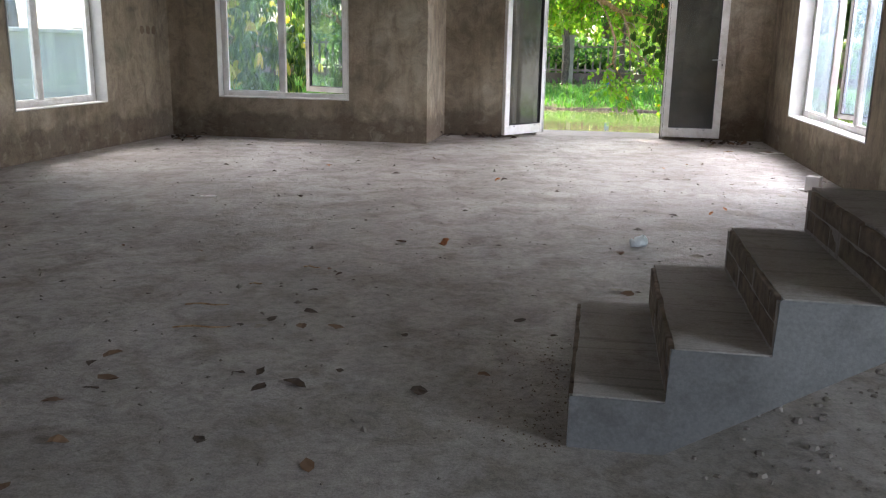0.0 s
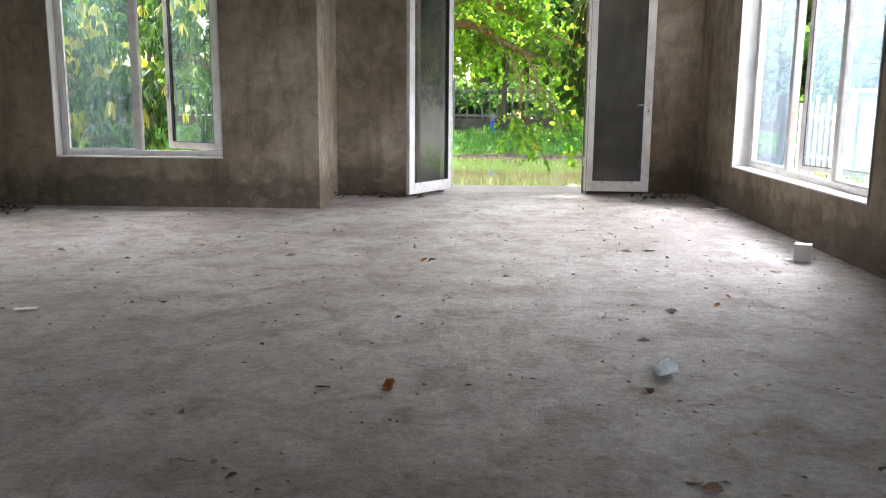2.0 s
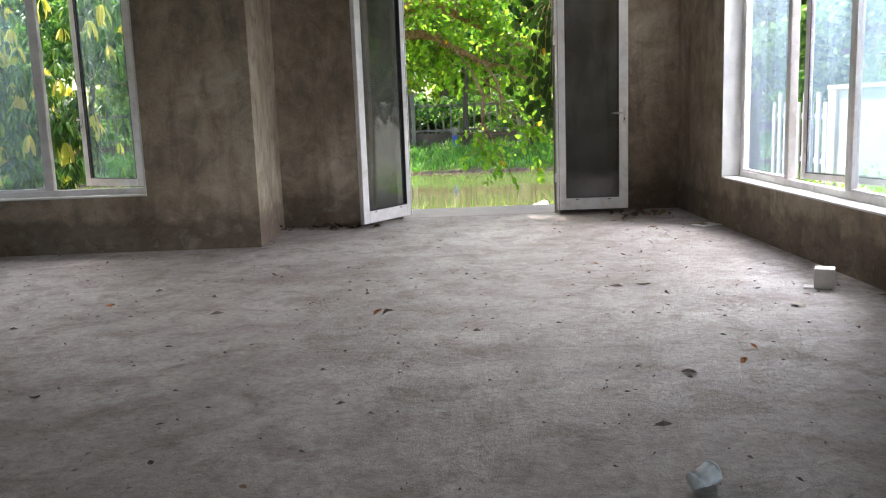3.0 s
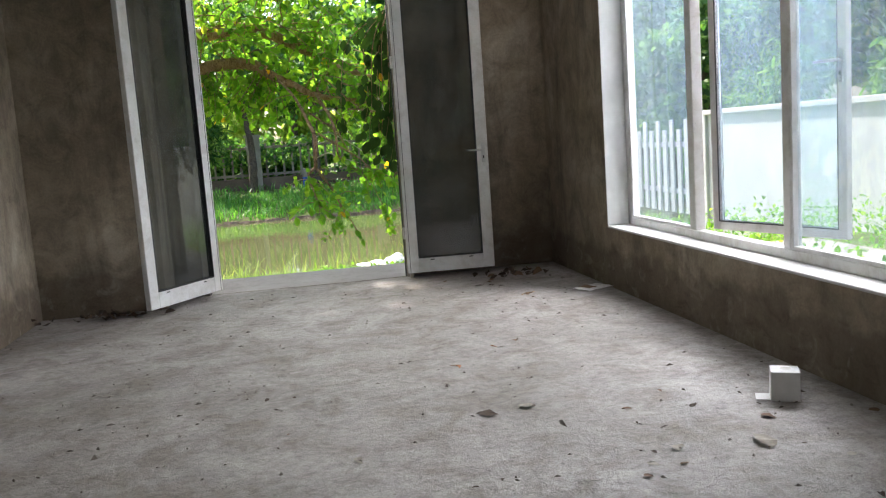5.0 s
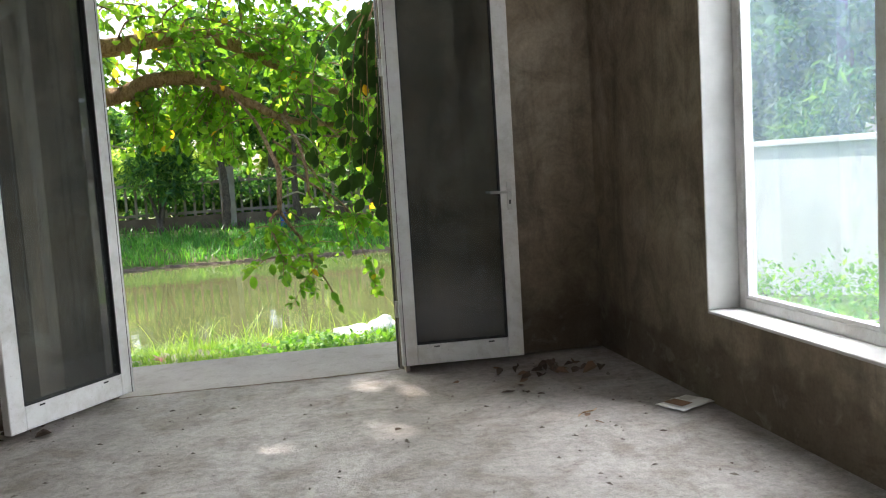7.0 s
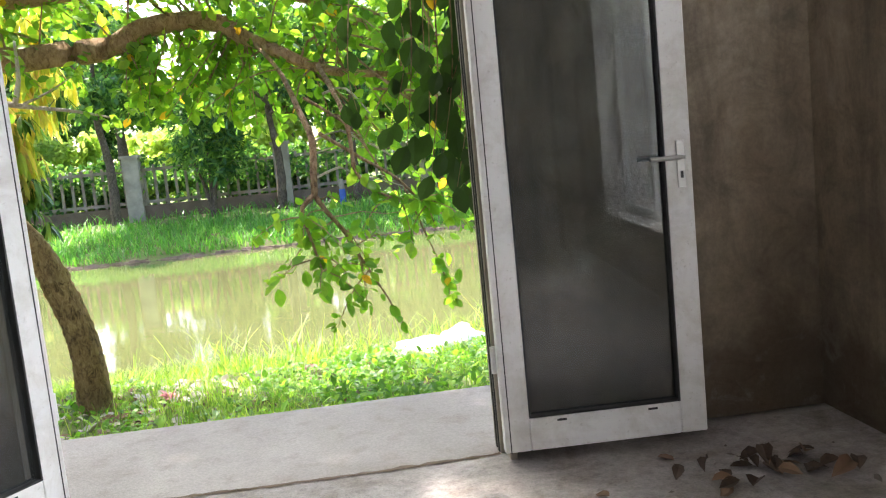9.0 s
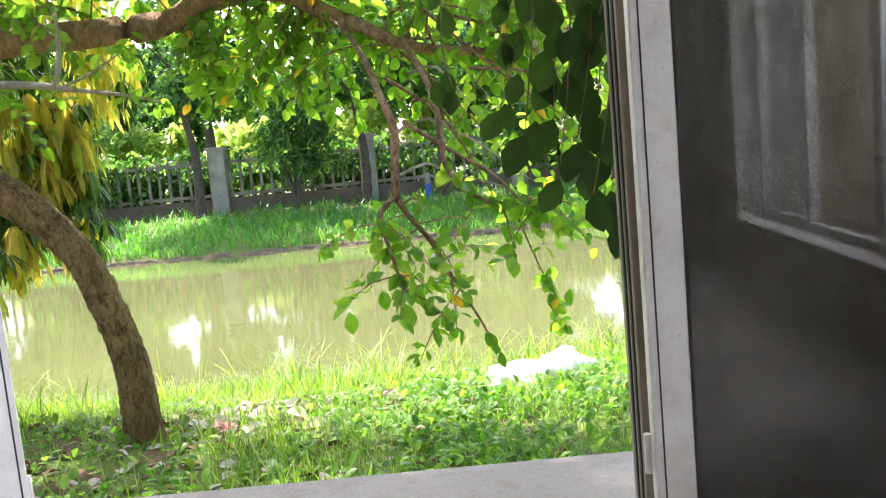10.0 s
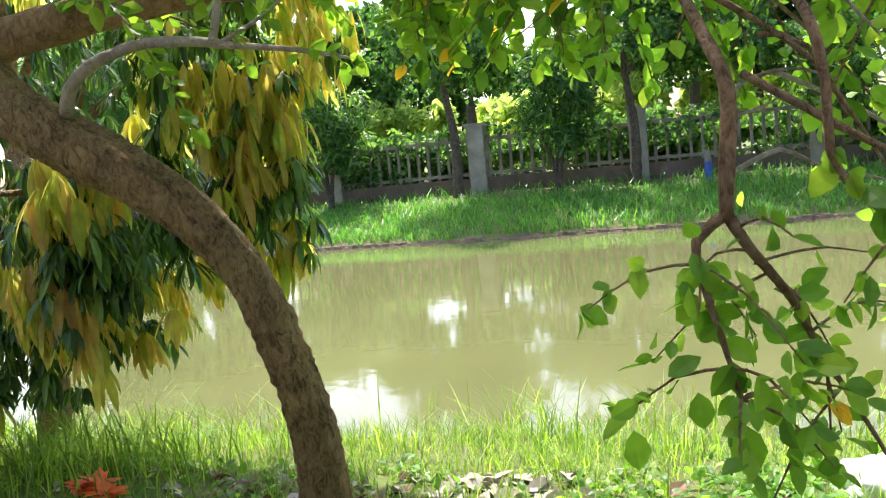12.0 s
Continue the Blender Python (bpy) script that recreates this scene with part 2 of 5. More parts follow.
def leafmat(name, stops, trans=0.5, rough=0.45):
    m, nt, b = mat(name)
    g = nt.nodes.new("ShaderNodeNewGeometry")
    c = ramp(nt, g.outputs["Random Per Island"], stops)
    n = noise_tex(nt, 14, 3, 0.6, geo_pos(nt))
    c = mix(nt, c, ramp(nt, n, [(0.3, g3(0.7)), (0.7, g3(1.15))]), 0.6, "MULTIPLY")
    nt.links.new(c, b.inputs["Base Color"])
    b.inputs["Roughness"].default_value = rough
    t = nt.nodes.new("ShaderNodeBsdfTranslucent")
    bright = mix(nt, c, (1.0, 1.0, 0.55), 1.0, "MULTIPLY")
    gain = mix(nt, bright, g3(1.9), 1.0, "MULTIPLY")
    nt.links.new(gain, t.inputs["Color"])
    ms = nt.nodes.new("ShaderNodeMixShader")
    ms.inputs[0].default_value = trans
    nt.links.new(b.outputs[0], ms.inputs[1])
    nt.links.new(t.outputs[0], ms.inputs[2])
    nt.links.new(ms.outputs[0], nt.nodes["Material Output"].inputs["Surface"])
    return m


ROUNDLEAF = leafmat("broad_green_leaf", [(0.0, (0.085, 0.20, 0.02)), (0.45, (0.155, 0.32, 0.032)), (0.9, (0.25, 0.40, 0.045)), (0.985, (0.31, 0.44, 0.055)), (0.995, (0.75, 0.42, 0.03))], 0.6)
# green leaves with the wall's shade put into the base colour
SHADEDLEAF = leafmat("green_leaf_painted_shaded", [(0.0, (0.016, 0.045, 0.008)), (0.7, (0.030, 0.075, 0.012)), (1.0, (0.07, 0.16, 0.02))], 0.2, 0.6)
DROOPGREEN = leafmat("long_green_leaf", [(0.0, (0.03, 0.085, 0.026)), (0.5, (0.055, 0.14, 0.032)), (0.85, (0.12, 0.24, 0.045)), (1.0, (0.24, 0.34, 0.06))], 0.25, 0.25)
DROOPYELLOW = leafmat("long_yellow_leaf", [(0.0, (0.27, 0.36, 0.07)), (0.4, (0.48, 0.47, 0.12)), (0.75, (0.57, 0.50, 0.18)), (1.0, (0.50, 0.35, 0.15))], 0.66)
FARLEAF = leafmat("far_tree_leaf", [(0.0, (0.028, 0.09, 0.027)), (0.55, (0.075, 0.19, 0.048)), (1.0, (0.20, 0.34, 0.075))], 0.5)
# far leaves with bright sunlight put into the base colour
SUNPALELEAF = leafmat("far_leaf_painted_sunlit", [(0.0, (0.22, 0.34, 0.08)), (1.0, (0.48, 0.56, 0.20))], 0.6)
BUSHLEAF = leafmat("weed_leaf", [(0.0, (0.055, 0.16, 0.015)), (0.7, (0.15, 0.35, 0.033)), (1.0, (0.31, 0.50, 0.07))], 0.5)
GRASSMAT = leafmat("grass_blade", [(0.0, (0.08, 0.17, 0.02)), (0.6, (0.19, 0.35, 0.04)), (0.95, (0.34, 0.47, 0.075)), (1.0, (0.42, 0.42, 0.13))], 0.5)
FARGRASS = leafmat("far_grass_blade", [(0.0, (0.06, 0.20, 0.03)), (0.7, (0.11, 0.33, 0.05)), (1.0, (0.20, 0.40, 0.07))], 0.45)
DRYLEAF = simple("dry_leaf", (0.13, 0.075, 0.042), 0.8, 0, 0.3, 40, 0.1, True, (0.30, 0.17, 0.09))
PALELITTER = simple("pale_leaf_litter", (0.45, 0.40, 0.33), 0.8, 0, 0.3, 30, 0.1, True, (0.62, 0.57, 0.50))


def bark(name, c1, c2, c3):
    m, nt, b = mat(name)
    p = geo_pos(nt)
    rough = noise_tex(nt, 30, 9, 0.74, geo_pos(nt, 1.0, 1.0, 0.5), 0.9)
    big = noise_tex(nt, 5, 4, 0.6, p)
    c = ramp(nt, rough, [(0.36, c1), (0.50, c2), (0.66, c3)])
    c = mix(nt, c, ramp(nt, big, [(0.3, g3(0.65)), (0.7, g3(1.15))]), 0.8, "MULTIPLY")
    nt.links.new(c, b.inputs["Base Color"])
    b.inputs["Roughness"].default_value = 0.9
    bump(nt, b, rough, 1.0, 0.045)
    return m


BARK = bark("brown_bark", (0.10, 0.06, 0.025), (0.40, 0.26, 0.11), (0.62, 0.45, 0.22))
FARBARK = bark("brown_far_bark", (0.05, 0.036, 0.025), (0.15, 0.11, 0.078), (0.26, 0.20, 0.145))
TWIG = bark("reddish_twig_bark", (0.15, 0.08, 0.042), (0.42, 0.26, 0.145), (0.58, 0.41, 0.26))
LIMBBARK = bark("warm_limb_bark", (0.24, 0.14, 0.06), (0.50, 0.31, 0.15), (0.66, 0.46, 0.26))
PALEBARK = bark("pale_branch_bark", (0.38, 0.31, 0.23), (0.62, 0.54, 0.43), (0.74, 0.67, 0.56))


def water_mat():
    m, nt, b = mat("murky_water")
    p = geo_pos(nt, 1.0, 2.2, 1.0)
    n = noise_tex(nt, 0.5, 3, 0.5, geo_pos(nt))
    c = ramp(nt, n, [(0.3, (0.116, 0.130, 0.050)), (0.7, (0.142, 0.156, 0.062))])
    nt.links.new(c, b.inputs["Base Color"])
    b.inputs["Roughness"].default_value = 0.03
    b.inputs["IOR"].default_value = 1.33
    bump(nt, b, noise_tex(nt, 2.6, 4, 0.55, p), 0.07, 0.02)
    return m


WATER = water_mat()


def ground_mat():
    m, nt, b = mat("grassy_soil")
    p = geo_pos(nt)
    n = noise_tex(nt, 1.6, 6, 0.65, p, 0.5)
    f = noise_tex(nt, 25, 5, 0.65, p)
    c = ramp(nt, n, [(0.30, (0.10, 0.075, 0.045)), (0.48, (0.13, 0.16, 0.035)), (0.70, (0.12, 0.22, 0.035))])
    c = mix(nt, c, ramp(nt, f, [(0.3, g3(0.55)), (0.7, g3(1.25))]), 0.7, "MULTIPLY")
    nt.links.new(c, b.inputs["Base Color"])
    b.inputs["Roughness"].default_value = 0.95
    bump(nt, b, f, 0.6, 0.04)
    return m


GROUND = ground_mat()


# ---------------------------------------------------------------- mesh helpers
def link(name, bm, material, parent=None, label="", smooth=False):
    me = bpy.data.meshes.new(name)
    bm.to_mesh(me)
    bm.free()
    me.materials.append(material)
    if smooth:
        for poly in me.polygons:
            poly.use_smooth = True
    ob = new(name, me)
    if parent is not None:
        ob.parent = parent
    if label:
        ob["label"] = label
    return ob


def part(name, bm, material, parent, label="", smooth=False):
    return link(name, bm, material, parent, label, smooth)


def box(bm, x0, x1, y0, y1, z0, z1, m=None, bevel=0.0):
    r = bmesh.ops.create_cube(bm, size=1.0, matrix=Matrix.Translation(((x0 + x1) / 2, (y0 + y1) / 2, (z0 + z1) / 2)) @ Matrix.Diagonal((x1 - x0, y1 - y0, z1 - z0, 1)))
    vs = r["verts"]
    if bevel:
        es = list({e for v in vs for e in v.link_edges})
        rb = bmesh.ops.bevel(bm, geom=es, offset=bevel, segments=1, affect="EDGES")
        vs = list({v for f in rb["faces"] for v in f.verts} | {v for v in vs if v.is_valid})
    if m is not None:
        bmesh.ops.transform(bm, matrix=m, verts=vs)
    return vs


def boxes(*bs, bevel=0.0):
    bm = bmesh.new()
    for b in bs:
        box(bm, *b, bevel=bevel)
    return bm


def tube(bm, pts, radii, sides=8, rough=0.0, seed=0, ridge=0.0, fine=1.0):
    """A tapered limb along a few points, smoothed between them."""
    rng = random.Random(seed)
    ps = [Vector(p) for p in pts]
    n = len(ps)
    line, rad = [], []
    for i in range(n - 1):
        p0, p1, p2, p3 = ps[max(0, i - 1)], ps[i], ps[i + 1], ps[min(n - 1, i + 2)]
        steps = max(2, int((p2 - p1).length / max(0.06, radii[i] * 0.9)))
        steps = int(min(steps, 14) * fine)
        for k in range(steps):
            t = k / steps
            line.append(0.5 * ((2 * p1) + (p2 - p0) * t + (2 * p0 - 5 * p1 + 4 * p2 - p3) * t * t + (3 * p1 - p0 - 3 * p2 + p3) * t ** 3))
            rad.append(radii[i] * (1 - t) + radii[i + 1] * t)
    line.append(ps[-1])
    rad.append(radii[-1])
    ring = None
    side = Vector((1, 0, 0.13)).normalized()
    for i, (p, r) in enumerate(zip(line, rad)):
        d = (line[min(i + 1, len(line) - 1)] - line[max(i - 1, 0)]).normalized()
        u = d.cross(side)
        if u.length < 0.1:
            u = d.cross(Vector((0, 1, 0.2)))
        u.normalize()
        w = d.cross(u)
        cur = []
        for k in range(sides):
            a = 2 * math.pi * k / sides
            rr = r * (1 + rough * (noise.noise(p * 6 + Vector((k * 1.7, seed, 0)))))
            if ridge:
                q = Vector((math.cos(a) * 5.0, math.sin(a) * 5.0, i * 0.16 / fine + seed))
                q2 = p * 38 + Vector((math.cos(a), math.sin(a), 0)) * 3.5
                rr += ridge * (abs(noise.noise(q)) * 1.6 - 0.5 + 0.7 * noise.noise(q2))
            cur.append(bm.verts.new(p + (u * math.cos(a) + w * math.sin(a)) * rr))
        if ring:
            for k in range(sides):
                bm.faces.new((ring[k], ring[(k + 1) % sides], cur[(k + 1) % sides], cur[k]))
        else:
            bm.faces.new(list(reversed(cur)))
        ring = cur
    bm.faces.new(ring)
    return line


# outlines of one leaf: (along, across), halves mirrored about the midrib
BROAD = [(0.0, 0.0), (0.22, 0.24), (0.55, 0.33), (0.82, 0.19), (1.0, 0.0)]
LONG = [(0.0, 0.0), (0.25, 0.09), (0.6, 0.10), (0.85, 0.06), (1.0, 0.0)]


class Leaves:
    """Collects many leaves into one mesh; each leaf is folded along its midrib and bent."""

    def __init__(self, outline):
        self.outline, self.verts, self.faces = outline, [], []

    def add(self, base, direction, normal, size, fold=0.25, bend=0.25):
        d = Vector(direction).normalized()
        s = d.cross(Vector(normal))
        if s.length < 0.05:
            s = d.cross(Vector((0.3, 0.8, 0.5)))
        s.normalize()
        up = s.cross(d)
        i0 = len(self.verts)
        base = Vector(base)
        o = self.outline
        k = len(o)
        mid = [base + d * (a * size) - up * (bend * size * a * a) for a, w in o]
        self.verts += [tuple(v) for v in mid]
        for sgn in (1, -1):
            self.verts += [tuple(mid[j] + s * (sgn * o[j][1] * size) + up * (fold * o[j][1] * size)) for j in range(1, k - 1)]
        m = k - 2
        for sgn, off in ((1, i0 + k), (-1, i0 + k + m)):
            fs = [(i0, off, i0 + 1)] + [(i0 + j, off + j - 1, off + j, i0 + j + 1) for j in range(1, m)] + [(i0 + k - 2, off + m - 1, i0 + k - 1)]
            self.faces += [f if sgn < 0 else tuple(reversed(f)) for f in fs]

    def mesh(self, name):
        me = bpy.data.meshes.new(name)
        me.from_pydata(self.verts, [], self.faces)
        return me

    def link(self, name, material, parent=None, label="", smooth=True):
        me = self.mesh(name)
        me.materials.append(material)
        ob = new(name, me)
        if parent is not None:
            ob.parent = parent
        if label:
            ob["label"] = label
        return ob


def rnd_dir(rng, up=0.0):
    while True:
        v = Vector((rng.uniform(-1, 1), rng.uniform(-1, 1), rng.uniform(-1, 1)))
        if 0.1 < v.length < 1:
            v.normalize()
            v.z += up
            return v.normalized()


def empty(name, loc=(0, 0, 0)):
    ob = new(name)
    ob.location = loc
    return ob


# ---------------------------------------------------------------- plan
WX, EX, NY, SY = -5.17, 2.473, 9.72, -4.6     # inner faces: west, east, north (door wall), south
BY, PX, AY = 8.0, -1.795, 9.22              # face of the wall with the small window, side of the pier, back of the recess
WINGX, WINGY = 4.8, 3.73                     # stair wing on the east side
H, T = 3.3, 0.24


def structure(ob, label, cat):
    return tagged(ob, label, cat, "", "structure")


def floor_mesh():
    bm = bmesh.new()
    box(bm, WX - T, WINGX + T, SY - T, 9.648, -0.30, 0.0)
    return bm


structure(link("floor", floor_mesh(), FLOOR), "bare grey cement screed floor littered with dry leaves", "floor")
# the unseen 0.95 m overhang on the west is added to block the sun
structure(link("ceiling", boxes((WX - T - 0.95, WINGX + T, SY - T, NY + T, H, H + 0.25)), PLASTER), "plain raw cement ceiling slab with an added sun-blocking west overhang", "ceiling")


def wall_with_opening(name, axis, face, thick, a0, a1, holes, label):
    """A wall along x ('x') or y ('y'), its inner face at face, with rectangular holes (u0, u1, z0, z1)."""
    bm = bmesh.new()
    lo, hi = min(face, face + thick), max(face, face + thick)

    def put(u0, u1, z0, z1):
        if u1 - u0 > 1e-4 and z1 - z0 > 1e-4:
            if axis == "x":
                box(bm, u0, u1, lo, hi, z0, z1)
            else:
                box(bm, lo, hi, u0, u1, z0, z1)
    u = a0
    for h in sorted(holes):
        put(u, h[0], 0, H)
        put(h[0], h[1], 0, h[2])
        put(h[0], h[1], h[3], H)
        u = h[1]
    put(u, a1, 0, H)
    bmesh.ops.remove_doubles(bm, verts=bm.verts, dist=1e-5)
    return structure(link(name, bm, PLASTER), label, "wall")


EW = (5.207, 8.263, 0.446, 2.55)      # east window: y0, y1, sill, head
LW = (-4.515, -2.785, 0.500, 2.55)      # small north window: x0, x1
WW = (4.95, 6.52, 0.50, 2.55)         # west window: y0, y1
DOOR = (-0.62, 1.172, 0.0, 2.70)
wall_with_opening("wall_east", "y", EX, T, 4.10, NY, [EW], "raw cement rendered wall with a wide white window")
wall_with_opening("wall_north_door", "x", NY, 0.16, -0.86, EX + T, [DOOR], "dark raw cement wall around the open double doors")
wall_with_opening("wall_recess", "x", AY, NY + T - AY, PX, -0.862, [], "dark raw cement wall at the back of the recess")
wall_with_opening("wall_pier", "y", PX, -T, BY, NY + T, [], "cement rendered pier beside the recess")
wall_with_opening("wall_north_window", "x", BY, T, WX, PX - T - 0.001, [LW], "stained raw cement wall with a small white window")
wall_with_opening("wall_west", "y", WX, -T, SY, BY + T, [WW], "stained raw cement wall with a white window")
wall_with_opening("wall_stair_side", "x", WINGY, 0.369, 2.27, WINGX, [], "end of a raw cement wall beside the stairs")
# the holes in the wing and south walls are unseen, added for the fill lamps
wall_with_opening("wall_wing", "y", WINGX, T, SY, WINGY + 0.369, [(-3.4, -1.0, 0.8, 2.4)], "raw cement wall behind the stairs")
wall_with_opening("wall_south", "x", SY, -T, WX - T, WINGX + T, [(-3.0, -1.8, 0.0, 2.2)], "raw cement wall at the back of the room")


def porch_mesh():
    bm = bmesh.new()
    box(bm, -2.3, 4.2, 9.655, 10.62, -0.45, -0.014)
    return bm


structure(link("porch", porch_mesh(), PORCH), "pale worn concrete door step with a crack along the threshold", "porch")


def jag_crack():
    """Dark irregular joint between the screed and the step."""
    rng = random.Random(4)
    bm = bmesh.new()
    xs = [DOOR[0] + 0.02 + i * 0.035 for i in range(50)]
    prev = None
    for i, x in enumerate(xs):
        y = 9.650 + rng.uniform(-0.006, 0.006) - 0.01 * math.sin(x * 3)
        w = rng.uniform(0.007, 0.017)
        a = bm.verts.new((x, y - w, 0.003))
        b = bm.verts.new((x, y + w, 0.003))
        if prev:
            bm.faces.new((prev[0], a, b, prev[1]))
        prev = (a, b)
    return bm


structure(link("threshold_joint", jag_crack(), SOIL), "dark dirty joint along the door threshold", "joint")


# sills and white reveals
def reveals(name, axis, face, depth, u0, u1, z0, z1, label):
    """Painted lining of an opening: sill and two jambs, 6 mm proud of the wall's hole."""
    ob = empty(name)
    structure(ob, label, "window reveal")
    t = 0.012
    f0, f1 = (face - 0.012, face + depth) if depth > 0 else (face + depth, face + 0.012)

    def b(u_0, u_1, z_0, z_1, bev=0.003):
        bm = bmesh.new()
        if axis == "x":
            box(bm, u_0, u_1, f0, f1, z_0, z_1, bevel=bev)
        else:
            box(bm, f0, f1, u_0, u_1, z_0, z_1, bevel=bev)
        return bm
    part("sill", b(u0 + 0.002, u1 - 0.002, z0 + 0.001, z0 + t + 0.004), WHITEPAINT, ob)
    part("jamb", b(u0 + 0.001, u0 + t, z0 + t + 0.005, z1 - 0.002), WHITEPAINT, ob)
    part("jamb", b(u1 - t, u1 - 0.001, z0 + t + 0.005, z1 - 0.002), WHITEPAINT, ob)
    return ob


reveals("reveal_east", "y", EX, 0.16, *EW, "white painted sill and reveal of the wide window")
reveals("reveal_north", "x", BY, 0.13, *LW, "white painted sill and reveal of the small window")
reveals("reveal_west", "y", WX, -0.13, *WW, "white painted sill and reveal of the window")


# ---------------------------------------------------------------- windows and doors
def rect_frame(u0, u1, z0, z1, w, d0, d1, bevel=0.004):
    """A rectangular profile frame in local x (width) and z, from depth y d0 to d1."""
    bm = bmesh.new()
    box(bm, u0, u0 + w, d0, d1, z0, z1, bevel=bevel)
    box(bm, u1 - w, u1, d0, d1, z0, z1, bevel=bevel)
    box(bm, u0 + w, u1 - w, d0, d1, z0, z0 + w, bevel=bevel)
    box(bm, u0 + w, u1 - w, d0, d1, z1 - w, z1, bevel=bevel)
    return bm


def one_bar(x0, x1, y0, y1, z0, z1, bevel=0.004):
    bm = bmesh.new()
    box(bm, x0, x1, y0, y1, z0, z1, bevel=bevel)
    return bm


def pane(parent, u0, u1, z0, z1, y, material=None, label=""):
    ob = part("pane", one_bar(u0, u1, y - 0.003, y + 0.003, z0, z1, 0), material or GLASS, parent, label)
    ob.visible_shadow = False
    return ob


def sash(parent, width, height, hinge, angle, stile=0.055, glass=None, name="sash"):
    """A hinged sash: local origin at the hinge's foot, opening by angle about z."""
    s = part(name, rect_frame(0, width, 0, height, stile, -0.022, 0.022), UPVC, parent)
    s.matrix_local = pose(*hinge, 0, 0, angle)
    pane(s, stile - 0.006, width - stile + 0.006, stile - 0.006, height - stile + 0.006, 0.0, glass)
    part("gasket", rect_frame(stile - 0.006, width - stile + 0.006, stile - 0.006, height - stile + 0.006, 0.006, -0.0228, 0.0228, 0), GASKET, s)
    return s


def lever(parent, x, y, z, out, along):
    """A lever handle with its back plate."""
    h = part("handle", one_bar(x - 0.015, x + 0.015, y, y + out * 0.010, z - 0.11, z + 0.06, 0.002) if out > 0 else one_bar(x - 0.015, x + 0.015, y + out * 0.010, y, z - 0.11, z + 0.06, 0.002), METAL, parent, "pale metal lever handle")
    bm = bmesh.new()
    tube(bm, [(x, y, z), (x, y + out * 0.045, z), (x + along * 0.02, y + out * 0.05, z), (x + along * 0.125, y + out * 0.05, z)], [0.008, 0.008, 0.009, 0.008], 8)
    part("lever", bm, METAL, h)
    part("keyhole", one_bar(x - 0.005, x + 0.005, y + (out * 0.0105 if out > 0 else out * 0.0125), y + (out * 0.0125 if out > 0 else out * 0.0105), z - 0.075, z - 0.05, 0), GASKET, h)
    return h


def window_unit(name, m, width, z0, z1, mullions, fixed, label, glass=None):
    """A white plastic window: outer frame, mullions and fixed panes; local x along the wall, y outwards."""
    ob = empty(name)
    ob.matrix_world = m
    structure(ob, label, "window")
    w = 0.055
    part("window_frame", rect_frame(0.012, width - 0.012, z0 + 0.014, z1, w, -0.035, 0.035), UPVC, ob)
    for u in mullions:
        part("mullion", one_bar(u - 0.032, u + 0.032, -0.034, 0.034, z0 + 0.014 + w, z1 - w), UPVC, ob)
    for u0, u1 in fixed:
        part("bead", rect_frame(u0, u1, z0 + 0.014 + w, z1 - w, 0.018, -0.030, 0.012, 0.002), UPVC, ob)
        pane(ob, u0 + 0.012, u1 - 0.012, z0 + 0.026 + w, z1 - w - 0.012, 0.0, glass)
    return ob


# east window: local x runs from the far (north) end to the near end
mE = Matrix.Translation((EX + 0.19, EW[1], 0)) @ pose(0, 0, 0, 0, 0, -90)
wE = window_unit("window_1", mE, EW[1] - EW[0], EW[2], EW[3], (1.04, 2.06), [(0.067, 1.008), (2.092, 2.933)], "wide white window with one outward open sash", HAZEGLASS)
sE = sash(wE, 0.93, EW[3] - EW[2] - 0.15, (1.118, 0.075, EW[2] + 0.075), 18, 0.055, HAZEGLASS)
lever(sE, 0.90, -0.022, 0.92, -1, -1)
mN = Matrix.Translation((LW[0], BY + 0.165, 0))
wN = window_unit("window_2", mN, LW[1] - LW[0], LW[2], LW[3], (0.82,), [(0.067, 0.788)], "small white window with one sash ajar")
sN = sash(wN, 0.745, LW[3] - LW[2] - 0.15, (LW[1] - LW[0] - 0.075, 0.03, LW[2] + 0.075), 180 - 28, 0.075)
lever(sN, 0.72, 0.022, 0.62, 1, -0.2)
mW = Matrix.Translation((WX - 0.165, WW[0], 0)) @ pose(0, 0, 0, 0, 0, 90)
wW = window_unit("window_3", mW, WW[1] - WW[0], WW[2], WW[3], (0.60,), [(0.067, 0.568), (0.632, 1.503)], "white two-light window in the side wall")


